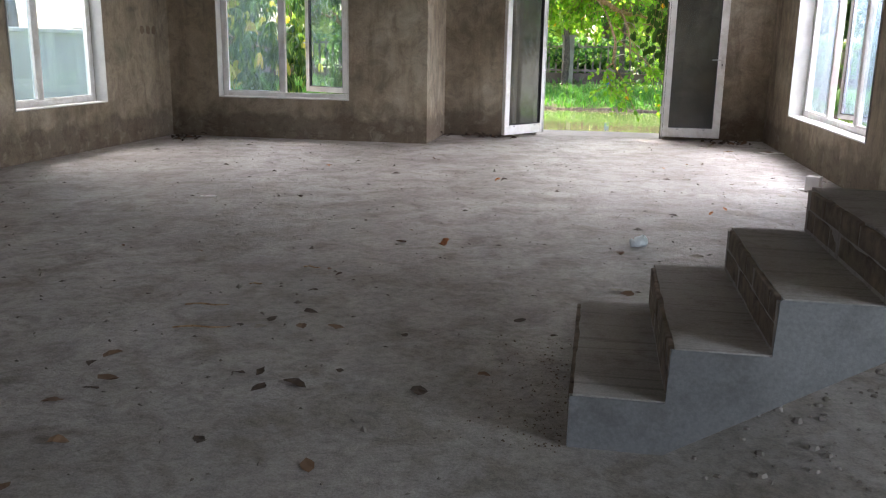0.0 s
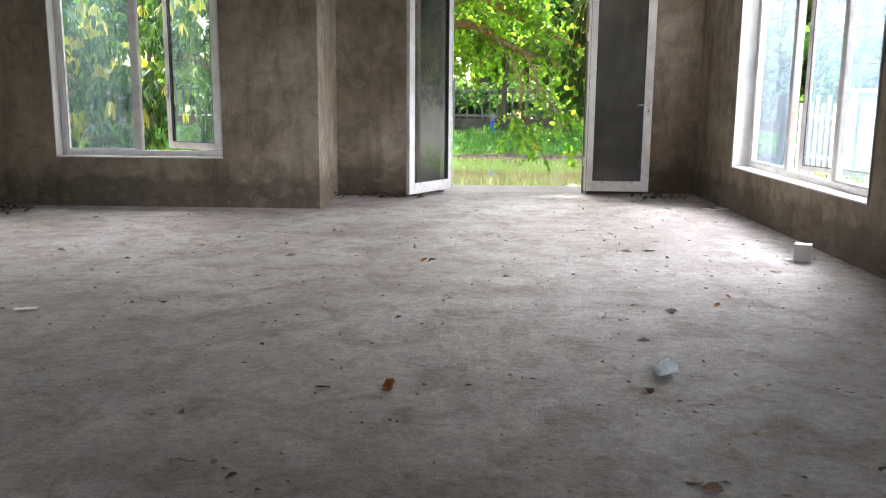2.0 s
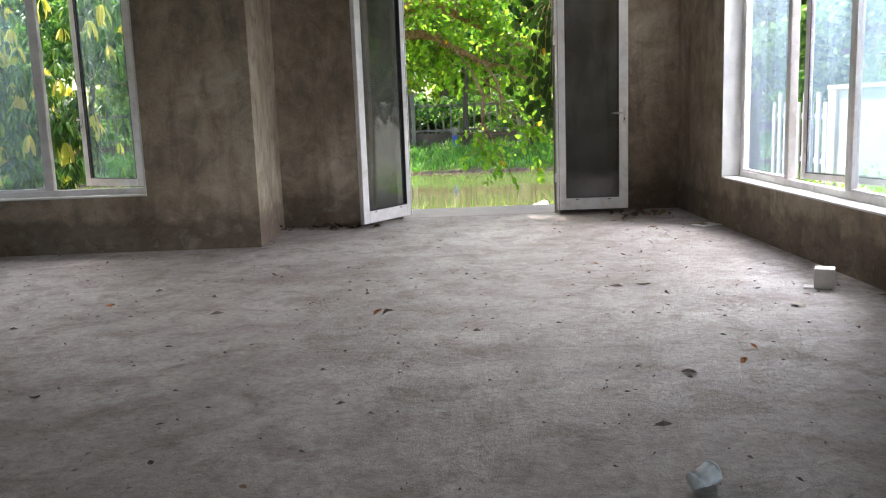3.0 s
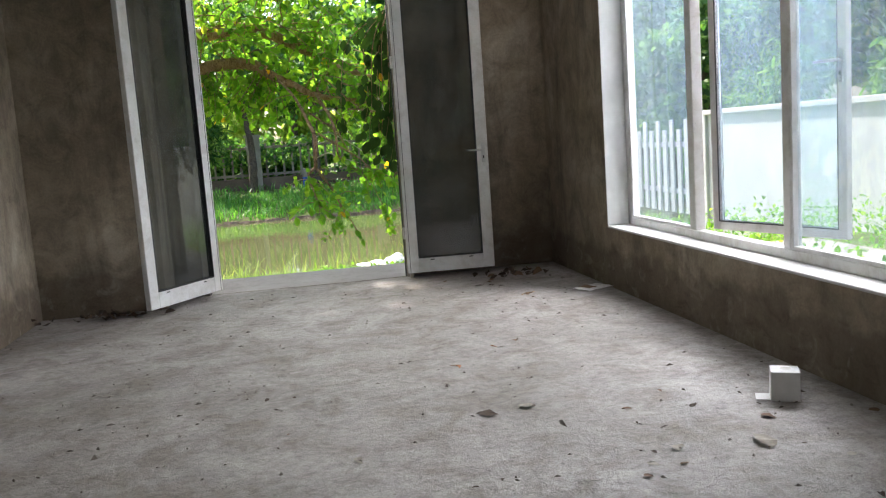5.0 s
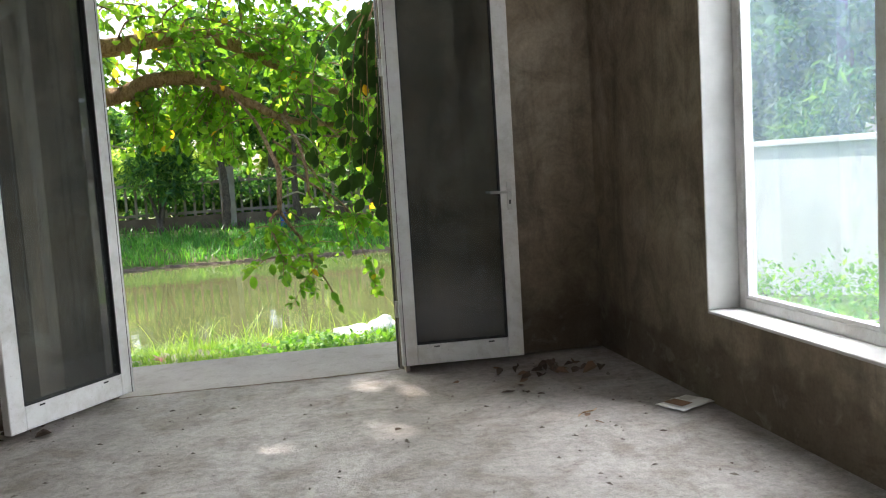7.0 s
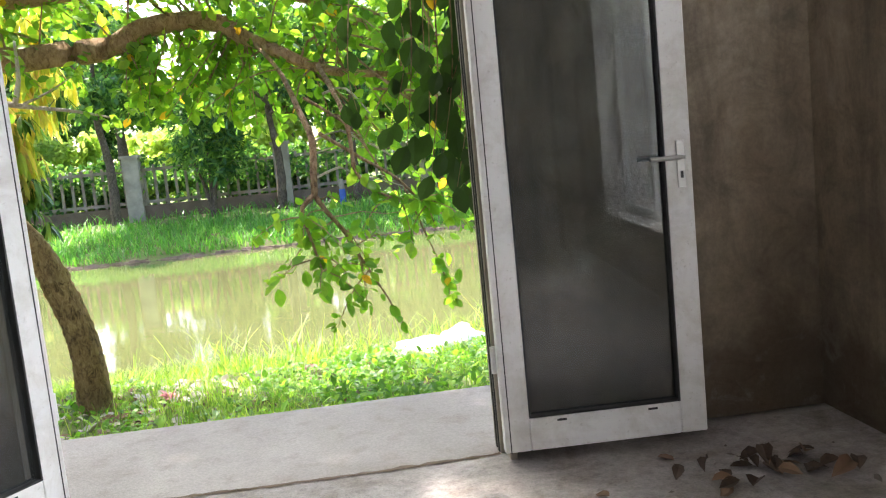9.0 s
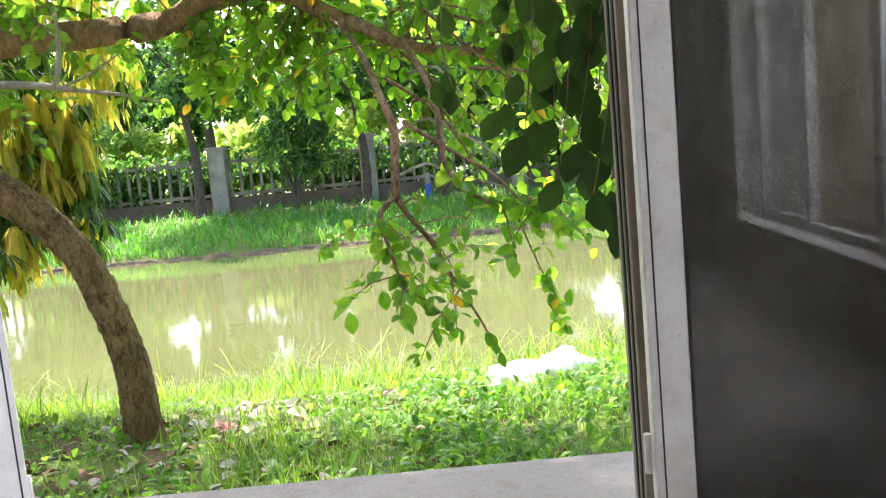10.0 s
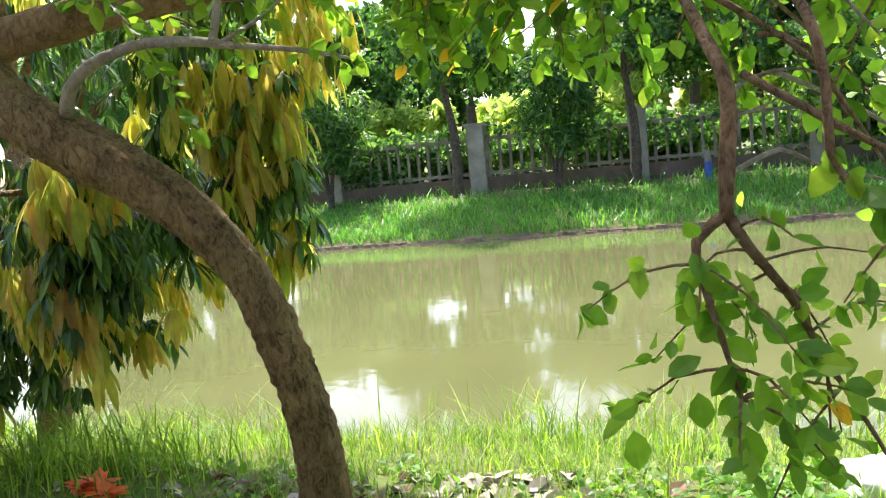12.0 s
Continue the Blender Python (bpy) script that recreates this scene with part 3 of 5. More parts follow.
def door_leaf(name, hinge, out, height, label, handle_side):
    """A white framed glass door leaf from its hinge foot to its free foot (plan points)."""
    hx, hy = hinge
    ox, oy = out
    width = math.hypot(ox - hx, oy - hy)
    ob = empty(name)
    ob.matrix_world = pose(hx, hy, 0.046, 0, 0, math.degrees(math.atan2(oy - hy, ox - hx)))
    structure(ob, label, "door")
    st, bot, th = 0.098, 0.125, 0.026
    part("stile", one_bar(0, st, -th, th, 0, height), UPVC, ob)
    part("stile", one_bar(width - st, width, -th, th, 0, height), UPVC, ob)
    part("bottom_rail", one_bar(st, width - st, -th, th, 0, bot), UPVC, ob)
    part("top_rail", one_bar(st, width - st, -th, th, height - st, height), UPVC, ob)
    part("gasket", rect_frame(st - 0.001, width - st + 0.001, bot - 0.001, height - st + 0.001, 0.007, -th - 0.0012, th + 0.0012, 0), GASKET, ob)
    pane(ob, st, width - st, bot, height - st, 0.0, DOORGLASS)
    for u in (0.20, width - 0.22):
        for sgn in (-1, 1):
            part("drain_slot", one_bar(u, u + 0.035, sgn * (th + 0.0008) - 0.001, sgn * (th + 0.0008) + 0.001, bot - 0.022, bot - 0.014, 0), GASKET, ob)
    # groove beside the hinge stile
    for sgn in (-1, 1):
        part("groove", one_bar(0.020, 0.024, sgn * (th + 0.0006) - 0.001, sgn * (th + 0.0006) + 0.001, 0.0, height, 0), GASKET, ob)
    if handle_side:
        for sgn in (-1, 1):
            lever(ob, width - 0.042, sgn * th, 1.02, sgn, -1)
    for z in (0.30, 1.75):
        bm = bmesh.new()
        tube(bm, [(-0.012, 0, z), (-0.012, 0, z + 0.10)], [0.010, 0.010], 8)
        part("hinge", bm, UPVC, ob)
    return ob


door_leaf("door_1", (1.116, 9.548), (1.876, 9.512), 2.60, "open white framed glass door leaf folded back against the wall", True)
door_leaf("door_2", (-0.482, 9.650), (-0.952, 8.926), 2.60, "open white framed glass door leaf standing into the room", False)


def door_frame():
    ob = empty("door_frame")
    structure(ob, "grey beige door frame around the opening", "door frame")
    for x0, x1, sgn in ((DOOR[0] + 0.002, DOOR[0] + 0.05, 1), (DOOR[1] - 0.052, DOOR[1] - 0.002, -1)):
        part("jamb", one_bar(x0, x1, 9.665, 9.80, -0.003, 2.69, 0.003), JAMBMAT, ob)
        xi = x1 if sgn > 0 else x0
        for y in (9.695, 9.745):
            part("rebate", one_bar(xi - 0.004, xi + 0.004, y - 0.009, y + 0.009, -0.003, 2.64, 0), GASKET, ob)
    part("door_stop", one_bar(1.140, 1.168, 9.577, 9.664, -0.003, 2.69, 0.003), JAMBMAT, ob)
    part("head", one_bar(DOOR[0] + 0.051, DOOR[1] - 0.051, 9.665, 9.80, 2.64, 2.69, 0.003), JAMBMAT, ob)
    for z in (0.30, 1.75):
        part("hinge", one_bar(DOOR[1] - 0.012, DOOR[1] + 0.014, 9.560, 9.5765, z, z + 0.10, 0.002), UPVC, ob)
    return ob


door_frame()


# ---------------------------------------------------------------- stairs
def stairs():
    ob = empty("staircase", (0.255, 0.073, 0))
    tagged(ob, "rough unfinished concrete staircase with worn chipped edges", "stairs")
    rise, run, wid, n = 0.168, 0.281, 1.0, 12
    bm = bmesh.new()
    prof = [(0.0, 0.0), (0.28, 0.0), (n * run, (n * run - 0.28) * rise / run)]
    for i in reversed(range(n)):
        prof += [((i + 1) * run - 0.003 * (i < n - 1), (i + 1) * rise - 0.004), (i * run + 0.003, (i + 1) * rise - 0.004)]
    va = [bm.verts.new((x, -0.006, z)) for x, z in prof]
    vb = [bm.verts.new((x, 0.004, z)) for x, z in prof]
    bm.faces.new(va)
    for j in range(len(prof)):
        k2 = (j + 1) % len(prof)
        bm.faces.new((va[k2], va[j], vb[j], vb[k2]))
    bmesh.ops.recalc_face_normals(bm, faces=bm.faces)
    part("side_render", bm, RENDER_SIDE, ob, "smooth pale grey rendered side with fine cracks")
    rng = random.Random(8)
    for i in range(n):
        bm = bmesh.new()
        x0 = i * run
        xb = 0.05
        # profile: tread, riser and sloping soffit
        z_t = (i + 1) * rise
        s0 = max(0.0, (x0 - 0.28) * rise / run)
        s1 = max(0.0, (x0 + run - 0.28) * rise / run)
        prof = [(x0, s0), (x0, z_t), (x0 + run, z_t), (x0 + run, s1)]
        if s1 > 0 and s0 == 0 and x0 < 0.28:
            prof = [(x0, 0), (x0, z_t), (x0 + run, z_t), (x0 + run, s1), (0.28, 0)]
        vs = [[bm.verts.new((x, y, z)) for x, z in prof] for y in (0, wid)]
        k = len(prof)
        bm.faces.new(vs[0])
        bm.faces.new(list(reversed(vs[1])))
        for j in range(k):
            bm.faces.new((vs[0][(j + 1) % k], vs[0][j], vs[1][j], vs[1][(j + 1) % k]))
        bmesh.ops.recalc_face_normals(bm, faces=bm.faces)
        top = [e for e in bm.edges if all(abs(v.co.z - z_t) < 1e-6 for v in e.verts)]
        bmesh.ops.subdivide_edges(bm, edges=[e for e in bm.edges if abs(e.verts[0].co.y - e.verts[1].co.y) > 0.5], cuts=22, use_grid_fill=True)
        edge = [e for e in bm.edges if all(abs(v.co.z - z_t) < 1e-6 and abs(v.co.x - x0) < 1e-6 for v in e.verts)]
        bmesh.ops.bevel(bm, geom=edge, offset=0.012, segments=2, affect="EDGES")
        for v in bm.verts:
            if v.co.z > s0 + 0.02:
                q = noise.noise_vector(v.co * 9 + Vector((i * 3.1, 0, 0)))
                v.co += Vector((q.x * 0.006, q.y * 0.003, q.z * 0.004))
        st = part("step", bm, STAIR, ob)
        if i < 7:
            for course in range(2):
                u = -0.12 * (course % 2) + 0.02
                while u < wid - 0.05:
                    y0, y1 = max(0.03, u), min(wid - 0.03, u + 0.206)
                    if y1 - y0 > 0.05:
                        zb = i * rise + 0.012 + course * 0.078
                        q = rng.uniform(0.001, 0.006)
                        part("brick", one_bar(x0 - q, x0 + 0.02, y0, y1, zb, zb + 0.073 + rng.uniform(-0.003, 0.003), 0.004), BRICK, st)
                    u += 0.212
    return ob


stairs()


# ---------------------------------------------------------------- outdoors: ground, water
def ground_z(x, y):
    if y < 17:
        z = -0.20 - 0.27 * min(max((y - 10.6) / 2.4, 0), 1) - 0.32 * min(max((y - 13.1) / 2.0, 0), 1)
        if y > 15.1:
            z -= (y - 15.1) * 0.6
        if y < 10.6:
            z = -0.22
    elif y < 24.0:
        z = -1.9
    else:
        e = 25.45
        z = -1.9 + (y - 24.0) * 0.85 if y < e else -0.66 + 0.60 * min((y - e) / 4.2, 1.0) ** 0.8
    return z + 0.05 * noise.noise(Vector((x * 0.7, y * 0.7, 0))) * (1 if y > 10.9 else 0.3)


def ground_sheet():
    bm = bmesh.new()
    xs = [-400, -120, -40, -20] + [-12 + i * 0.4 for i in range(51)] + [9, 10.5, 13, 20, 40, 120, 400]
    ys = [-60, -20, -8] + [-4 + i for i in range(14)] + [10.3 + i * 0.2 for i in range(37)] + [18, 20, 22, 23.5] + [24 + i * 0.25 for i in range(25)] + [31, 33, 36, 42, 60, 120, 400, 1200]
    # the sheet is left open under the house itself
    grid = [[bm.verts.new((x, y, ground_z(x, y))) for x in xs] for y in ys]
    for j in range(len(ys) - 1):
        for i in range(len(xs) - 1):
            bm.faces.new((grid[j][i], grid[j][i + 1], grid[j + 1][i + 1], grid[j + 1][i]))
    for v in bm.verts:
        if v.co.y < 9.9 and WX < v.co.x < WINGX:
            v.co.z = min(v.co.z, -0.35)
    return bm


structure(link("ground", ground_sheet(), GROUND, smooth=True), "grassy river banks with bare soil and fallen leaves", "ground")
bmw = bmesh.new()
box(bmw, -300, 300, 13.5, 26.5, -1.2, -0.70)
structure(link("water", bmw, WATER), "still murky green canal water reflecting the sky", "water")


# ---------------------------------------------------------------- grass
def grass(name, rng, count, place, hmin, hmax, width, material, label, keep=None):
    verts, faces = [], []
    for _ in range(count):
        x, y = place(rng)
        if keep and not keep(x, y, rng):
            continue
        z = ground_z(x, y) - 0.02
        h = rng.uniform(hmin, hmax) * (0.6 + 0.8 * (0.5 + 0.5 * noise.noise(Vector((x * 1.1, y * 1.1, 5)))))
        a = rng.uniform(0, 2 * math.pi)
        lean = rng.uniform(0.1, 1.15) * h
        dx, dy = math.cos(a), math.sin(a)
        w = width * rng.uniform(0.6, 1.3)
        sx, sy = -dy * w, dx * w
        i0 = len(verts)
        for t, ww in ((0, 1.0), (0.45, 0.85), (0.8, 0.5)):
            px, py, pz = x + dx * lean * t * t, y + dy * lean * t * t, z + h * t * (1 - 0.18 * t)
            verts.append((px - sx * ww, py - sy * ww, pz))
            verts.append((px + sx * ww, py + sy * ww, pz))
        verts.append((x + dx * lean, y + dy * lean, z + h * 0.85))
        faces += [(i0, i0 + 1, i0 + 3, i0 + 2), (i0 + 2, i0 + 3, i0 + 5, i0 + 4), (i0 + 4, i0 + 5, i0 + 6)]
    me = bpy.data.meshes.new(name)
    me.from_pydata(verts, [], faces)
    me.materials.append(material)
    ob = new(name, me)
    return tagged(ob, label, "grass", "", "stuff")


R = random.Random(11)


def near_keep(x, y, r):
    bare = noise.noise(Vector((x * 0.9 + 3, y * 0.9, 1)))
    if x < -0.3 and y < 13.4:
        return bare > 0.25 or r.random() < 0.22
    return bare > -0.35 or r.random() < 0.3


grass("near_grass", R, 42000, lambda r: (r.uniform(-5.5, 5.5), 10.64 + 4.6 * r.random() ** 0.9), 0.05, 0.20, 0.0035, GRASSMAT, "bright green grass along the near bank", near_keep)
grass("tall_bank_grass", R, 2300, lambda r: (r.uniform(-5.5, 5.5), r.gauss(14.6, 0.45)), 0.16, 0.50, 0.005, GRASSMAT, "tall pale green grass at the water's edge", lambda x, y, r: noise.noise(Vector((x * 1.7, y * 1.7, 3))) > -0.02 and (x > -1.0 or r.random() < 0.3))
grass("far_grass", R, 34000, lambda r: (r.uniform(-20, 16), r.uniform(25.5, 30.2)), 0.12, 0.34, 0.014, FARGRASS, "dense green grass on the far bank", lambda x, y, r: y < 28.6 or r.random() < 0.25)


grass("bank_tuft", R, 800, lambda r: (r.gauss(-3.3, 0.55), r.gauss(13.3, 0.35)), 0.18, 0.46, 0.005, GRASSMAT, "thick tuft of long grass beside the leaning tree")


def weeds(name, rng, count, x0, x1, y0, y1, hmax, label):
    lv = Leaves(BROAD)
    for _ in range(count):
        x, y = rng.uniform(x0, x1), rng.uniform(y0, y1)
        if noise.noise(Vector((x * 0.8, y * 0.8, 9))) < -0.1 and rng.random() < 0.75:
            continue
        z = ground_z(x, y)
        hh = rng.uniform(0.02, hmax)
        for k in range(4):
            d = rnd_dir(rng, 0.2)
            lv.add((x + rng.uniform(-0.08, 0.08), y + rng.uniform(-0.08, 0.08), z + hh * rng.uniform(0.4, 1)), d, (0, 0, 1), rng.uniform(0.035, 0.075), 0.2, 0.3)
    return tagged(lv.link(name, BUSHLEAF), label, "weeds", "", "stuff")


weeds("bank_weeds", R, 2200, 0.4, 4.5, 10.7, 13.6, 0.16, "low broad-leaved weeds in the grass")
weeds("bank_weeds_sparse", R, 700, -3.5, 0.6, 10.7, 13.6, 0.09, "scattered small weeds under the leaning tree")
weeds("yard_weeds", R, 3000, 3.2, 6.8, 6.0, 17.5, 0.55, "overgrown green weeds along the white boundary wall")


# ---------------------------------------------------------------- near trees
def limb(parent, name, pts, radii, material, sides=8, rough=0.15, seed=0, ridge=0.0, fine=1.0):
    bm = bmesh.new()
    line = tube(bm, pts, radii, sides, rough, seed, ridge, fine)
    part(name, bm, material, parent, "", True)
    return line


def leaves_along(lv, rng, line, every, size, spread=0.5, droop=0.5, skip=0):
    """Leaves set alternately along a twig."""
    acc = 0.0
    for i in range(max(1, skip), len(line)):
        seg = line[i] - line[i - 1]
        acc += seg.length
        while acc > every:
            acc -= every
            d = (seg.normalized() * 0.6 + rnd_dir(rng) * spread + Vector((0, 0, -droop))).normalized()
            nrm = (rnd_dir(rng) + Vector((0, -0.5, 0.9))).normalized()
            lv.add(line[i] + rnd_dir(rng) * 0.02, d, nrm, size * rng.uniform(0.7, 1.25), rng.uniform(0.05, 0.35), rng.uniform(0.05, 0.4))


YELLOWLEAF = leafmat("yellow_leaf", [(0.0, (0.80, 0.40, 0.02)), (1.0, (0.85, 0.48, 0.03))], 0.5)


def leaning_tree():
    rng = random.Random(21)
    ob = empty("leaning_tree", (-1.2, 12.47, -0.42))
    tagged(ob, "leaning brown-barked tree with broad bright green leaves on the bank", "tree")
    inv = Matrix.Translation(-ob.location)

    def L(pts):
        return [inv @ Vector(p) for p in pts]
    limb(ob, "trunk", L([(-1.20, 12.50, -0.62), (-1.21, 12.48, -0.32), (-1.215, 12.47, -0.05), (-1.25, 12.46, 0.20), (-1.335, 12.46, 0.47), (-1.43, 12.46, 0.72), (-1.57, 12.46, 0.92), (-1.75, 12.46, 1.09), (-1.99, 12.46, 1.25), (-2.28, 12.46, 1.42), (-2.58, 12.48, 1.61), (-2.86, 12.60, 1.92), (-3.02, 12.78, 2.5), (-3.1, 13.0, 3.6)]),
         [0.150, 0.112, 0.098, 0.094, 0.093, 0.094, 0.100, 0.110, 0.120, 0.130, 0.130, 0.115, 0.09, 0.06], BARK, 44, 0.0, 1, 0.020, 6)
    limb(ob, "trunk_ridge", L([(-1.45, 12.40, 0.86), (-1.62, 12.385, 1.04), (-1.82, 12.38, 1.21), (-2.06, 12.38, 1.37), (-2.30, 12.39, 1.53)]), [0.013, 0.030, 0.036, 0.040, 0.045], BARK, 22, 0.0, 2, 0.018, 4)
    la = limb(ob, "limb", L([(-2.84, 12.60, 1.88), (-2.0, 12.95, 2.06), (-1.0, 13.05, 2.10), (-0.65, 13.0, 2.22), (-0.2, 12.9, 2.22), (0.12, 12.7, 2.03), (0.6, 12.5, 1.77), (1.15, 12.4, 1.68)]), [0.105, 0.095, 0.085, 0.078, 0.065, 0.052, 0.034, 0.015], LIMBBARK, 10, 0.2, 3)
    lb = limb(ob, "limb", L([(-3.0, 12.76, 2.38), (-1.8, 13.0, 2.50), (-0.95, 13.1, 2.57), (-0.5, 13.1, 2.64), (-0.1, 13.05, 2.64), (0.43, 12.9, 2.38), (0.9, 12.8, 2.1), (1.5, 12.7, 1.9)]), [0.10, 0.092, 0.088, 0.080, 0.070, 0.055, 0.034, 0.015], LIMBBARK, 10, 0.2, 4)
    pl = limb(ob, "pale_branch", L([(-2.20, 12.42, 1.50), (-2.09, 12.33, 1.60), (-1.95, 12.30, 1.68), (-1.72, 12.30, 1.735), (-1.46, 12.30, 1.715), (-1.34, 12.30, 1.69), (-1.03, 12.30, 1.63), (-0.77, 12.30, 1.56)]), [0.034, 0.030, 0.027, 0.024, 0.021, 0.018, 0.010, 0.005], PALEBARK, 8, 0.25, 5)
    pl2 = limb(ob, "pale_branch", L([(-1.38, 12.30, 1.69), (-1.33, 12.30, 1.85), (-1.33, 12.33, 2.1)]), [0.018, 0.015, 0.008], PALEBARK, 7, 0.2, 6)
    pl3 = limb(ob, "pale_branch", L([(-1.35, 12.30, 1.69), (-1.16, 12.29, 1.76), (-0.96, 12.26, 1.86)]), [0.012, 0.008, 0.003], PALEBARK, 6, 0.2, 6)
    h1 = limb(ob, "hanging_branch", L([(0.1, 12.72, 2.04), (0.30, 12.2, 1.76), (0.42, 11.8, 1.46), (0.475, 11.68, 1.29), (0.465, 11.65, 1.10), (0.455, 11.64, 0.96)]), [0.012, 0.014, 0.018, 0.021, 0.021, 0.020], TWIG, 9, 0.2, 7)
    fl = limb(ob, "hanging_branch", L([(0.455, 11.64, 0.97), (0.375, 11.62, 0.90), (0.39, 11.58, 0.79), (0.42, 11.5, 0.69), (0.46, 11.42, 0.54)]), [0.017, 0.014, 0.011, 0.009, 0.004], TWIG, 7, 0.15, 8)
    fr = limb(ob, "hanging_branch", L([(0.455, 11.64, 0.97), (0.51, 11.64, 0.87), (0.60, 11.68, 0.74), (0.655, 11.75, 0.62), (0.73, 11.75, 0.47), (0.81, 11.75, 0.32), (0.93, 11.75, 0.06)]), [0.016, 0.014, 0.012, 0.010, 0.008, 0.006, 0.003], TWIG, 7, 0.15, 9)
    s2 = limb(ob, "hanging_branch", L([(0.55, 12.5, 1.80), (0.66, 11.7, 1.49), (0.70, 11.6, 1.27), (0.705, 11.6, 1.1), (0.77, 11.6, 1.0), (0.90, 11.6, 0.91), (1.15, 11.7, 0.86)]), [0.02, 0.015, 0.013, 0.012, 0.010, 0.008, 0.003], TWIG, 7, 0.15, 10)
    s3 = limb(ob, "hanging_branch", L([(0.52, 11.8, 1.33), (0.75, 11.7, 1.16), (0.95, 11.7, 1.02), (1.15, 11.8, 0.80), (1.35, 11.9, 0.72)]), [0.012, 0.011, 0.009, 0.006, 0.003], TWIG, 6, 0.15, 10)
    for pts, r0, m in (([(0.47, 11.80, 1.27), (0.53, 11.95, 1.31), (0.60, 11.95, 1.33), (0.69, 11.95, 1.33), (0.78, 11.98, 1.29)], 0.010, PALEBARK),
                       ([(0.47, 11.75, 1.21), (0.59, 11.95, 1.24), (0.66, 11.95, 1.28)], 0.006, PALEBARK),
                       ([(0.46, 11.72, 1.06), (0.62, 11.95, 1.11), (0.71, 11.95, 1.06), (0.89, 11.95, 1.00), (1.06, 12.0, 0.93)], 0.009, PALEBARK),
                       ([(0.45, 11.80, 1.55), (0.69, 11.90, 1.37), (0.80, 11.95, 1.21), (0.89, 11.95, 1.04), (0.98, 11.98, 0.84)], 0.010, TWIG),
                       ([(0.52, 11.66, 0.83), (0.60, 11.90, 0.81), (0.73, 11.95, 0.82), (0.88, 11.95, 0.79), (1.02, 11.95, 0.80)], 0.005, TWIG)):
        limb(ob, "twig", L(pts), [r0 * (1 - 0.7 * i / (len(pts) - 1)) for i in range(len(pts))], m, 6, 0.2, 77)
    lv = Leaves(BROAD)
    for ln, every, size in ((fl, 0.018, 0.078), (s2[len(s2) * 3 // 5:], 0.016, 0.085), (s3[len(s3) * 3 // 5:], 0.014, 0.082), (la, 0.05, 0.09), (lb, 0.04, 0.095)):
        leaves_along(lv, rng, ln, every, size, 0.9, 0.45, 3)
    leaves_along(lv, rng, fr, 0.10, 0.085, 0.9, 0.35, 4)
    leaves_along(lv, rng, pl[len(pl) * 3 // 4:], 0.022, 0.075, 0.9, 0.1, 0)
    leaves_along(lv, rng, pl2, 0.04, 0.08, 0.9, 0.1, 1)
    leaves_along(lv, rng, pl3, 0.025, 0.08, 0.9, 0.1, 1)
    # side shoots of the hanging cluster
    for k in range(32):
        p = rng.choice(fl[2:] + fr[1:9] + s2[-6:])
        e = p + Vector((rng.uniform(-0.34, 0.34), rng.uniform(-0.25, 0.25), rng.uniform(-0.30, 0.03)))
        m = (p + e) / 2 + Vector((0, 0, 0.04))
        sh = limb(ob, "twig", [p, m, e], [0.005, 0.004, 0.002], TWIG, 5, 0.1, 60 + k)
        leaves_along(lv, rng, sh, 0.027, 0.078, 1.0, 0.05, 2)
    # mostly bare twigs that cross behind the cluster
    for k in range(16):
        a = Vector((rng.uniform(0.5, 1.5), rng.uniform(11.9, 12.7), rng.uniform(1.35, 1.95)))
        e = a + Vector((rng.uniform(0.25, 0.9), rng.uniform(-0.3, 0.3), rng.uniform(-0.75, -0.15)))
        m = (a + e) / 2 + Vector((0, 0, rng.uniform(-0.05, 0.14)))
        sh = limb(ob, "twig", L([a, m, e]), [0.010, 0.007, 0.003], PALEBARK if k % 3 == 0 else TWIG, 6, 0.15, 300 + k)
        leaves_along(lv, rng, sh[len(sh) // 2:], 0.05, 0.085, 1.0, 0.2, 1)
    # arching twigs of the canopy
    for k in range(60):
        src = rng.choice(la[6:] + lb[5:])
        a = src + Vector((rng.uniform(-0.2, 0.2), rng.uniform(-0.3, 0.3), rng.uniform(0, 0.5)))
        run = rng.uniform(0.5, 1.4)
        e = a + Vector((run * rng.uniform(0.35, 1.0), rng.uniform(-0.7, 0.9), -run * rng.uniform(0.05, 0.62)))
        m = (a + e) / 2 + Vector((0, 0, 0.16 * run))
        sh = limb(ob, "twig", [src, a, m, e], [0.010, 0.009, 0.006, 0.002], TWIG, 5, 0.1, 100 + k)
        leaves_along(lv, rng, sh, 0.034, 0.095, 1.0, 0.35, 2)
    for k in range(26):
        src = rng.choice(la[2:] + lb[2:])
        e = src + Vector((rng.uniform(-0.9, 0.6), rng.uniform(-0.5, 1.2), rng.uniform(-0.25, 0.7)))
        sh = limb(ob, "twig", [src, (src + e) / 2 + Vector((0, 0, 0.1)), e], [0.008, 0.006, 0.002], TWIG, 5, 0.1, 200 + k)
        leaves_along(lv, rng, sh, 0.04, 0.095, 1.0, 0.3, 1)
    for k in range(26):
        src = rng.choice([p for p in la if -0.9 < (p + ob.location).x < 0.1])
        e = src + Vector((rng.uniform(-0.4, 0.4), rng.uniform(-0.2, 0.4), rng.uniform(-0.72, -0.25)))
        sh = limb(ob, "twig", [src, (src + e) / 2 + Vector((0, 0, 0.08)), e], [0.008, 0.006, 0.002], TWIG, 5, 0.1, 460 + k)
        leaves_along(lv, rng, sh, 0.03, 0.09, 1.0, 0.2, 2)
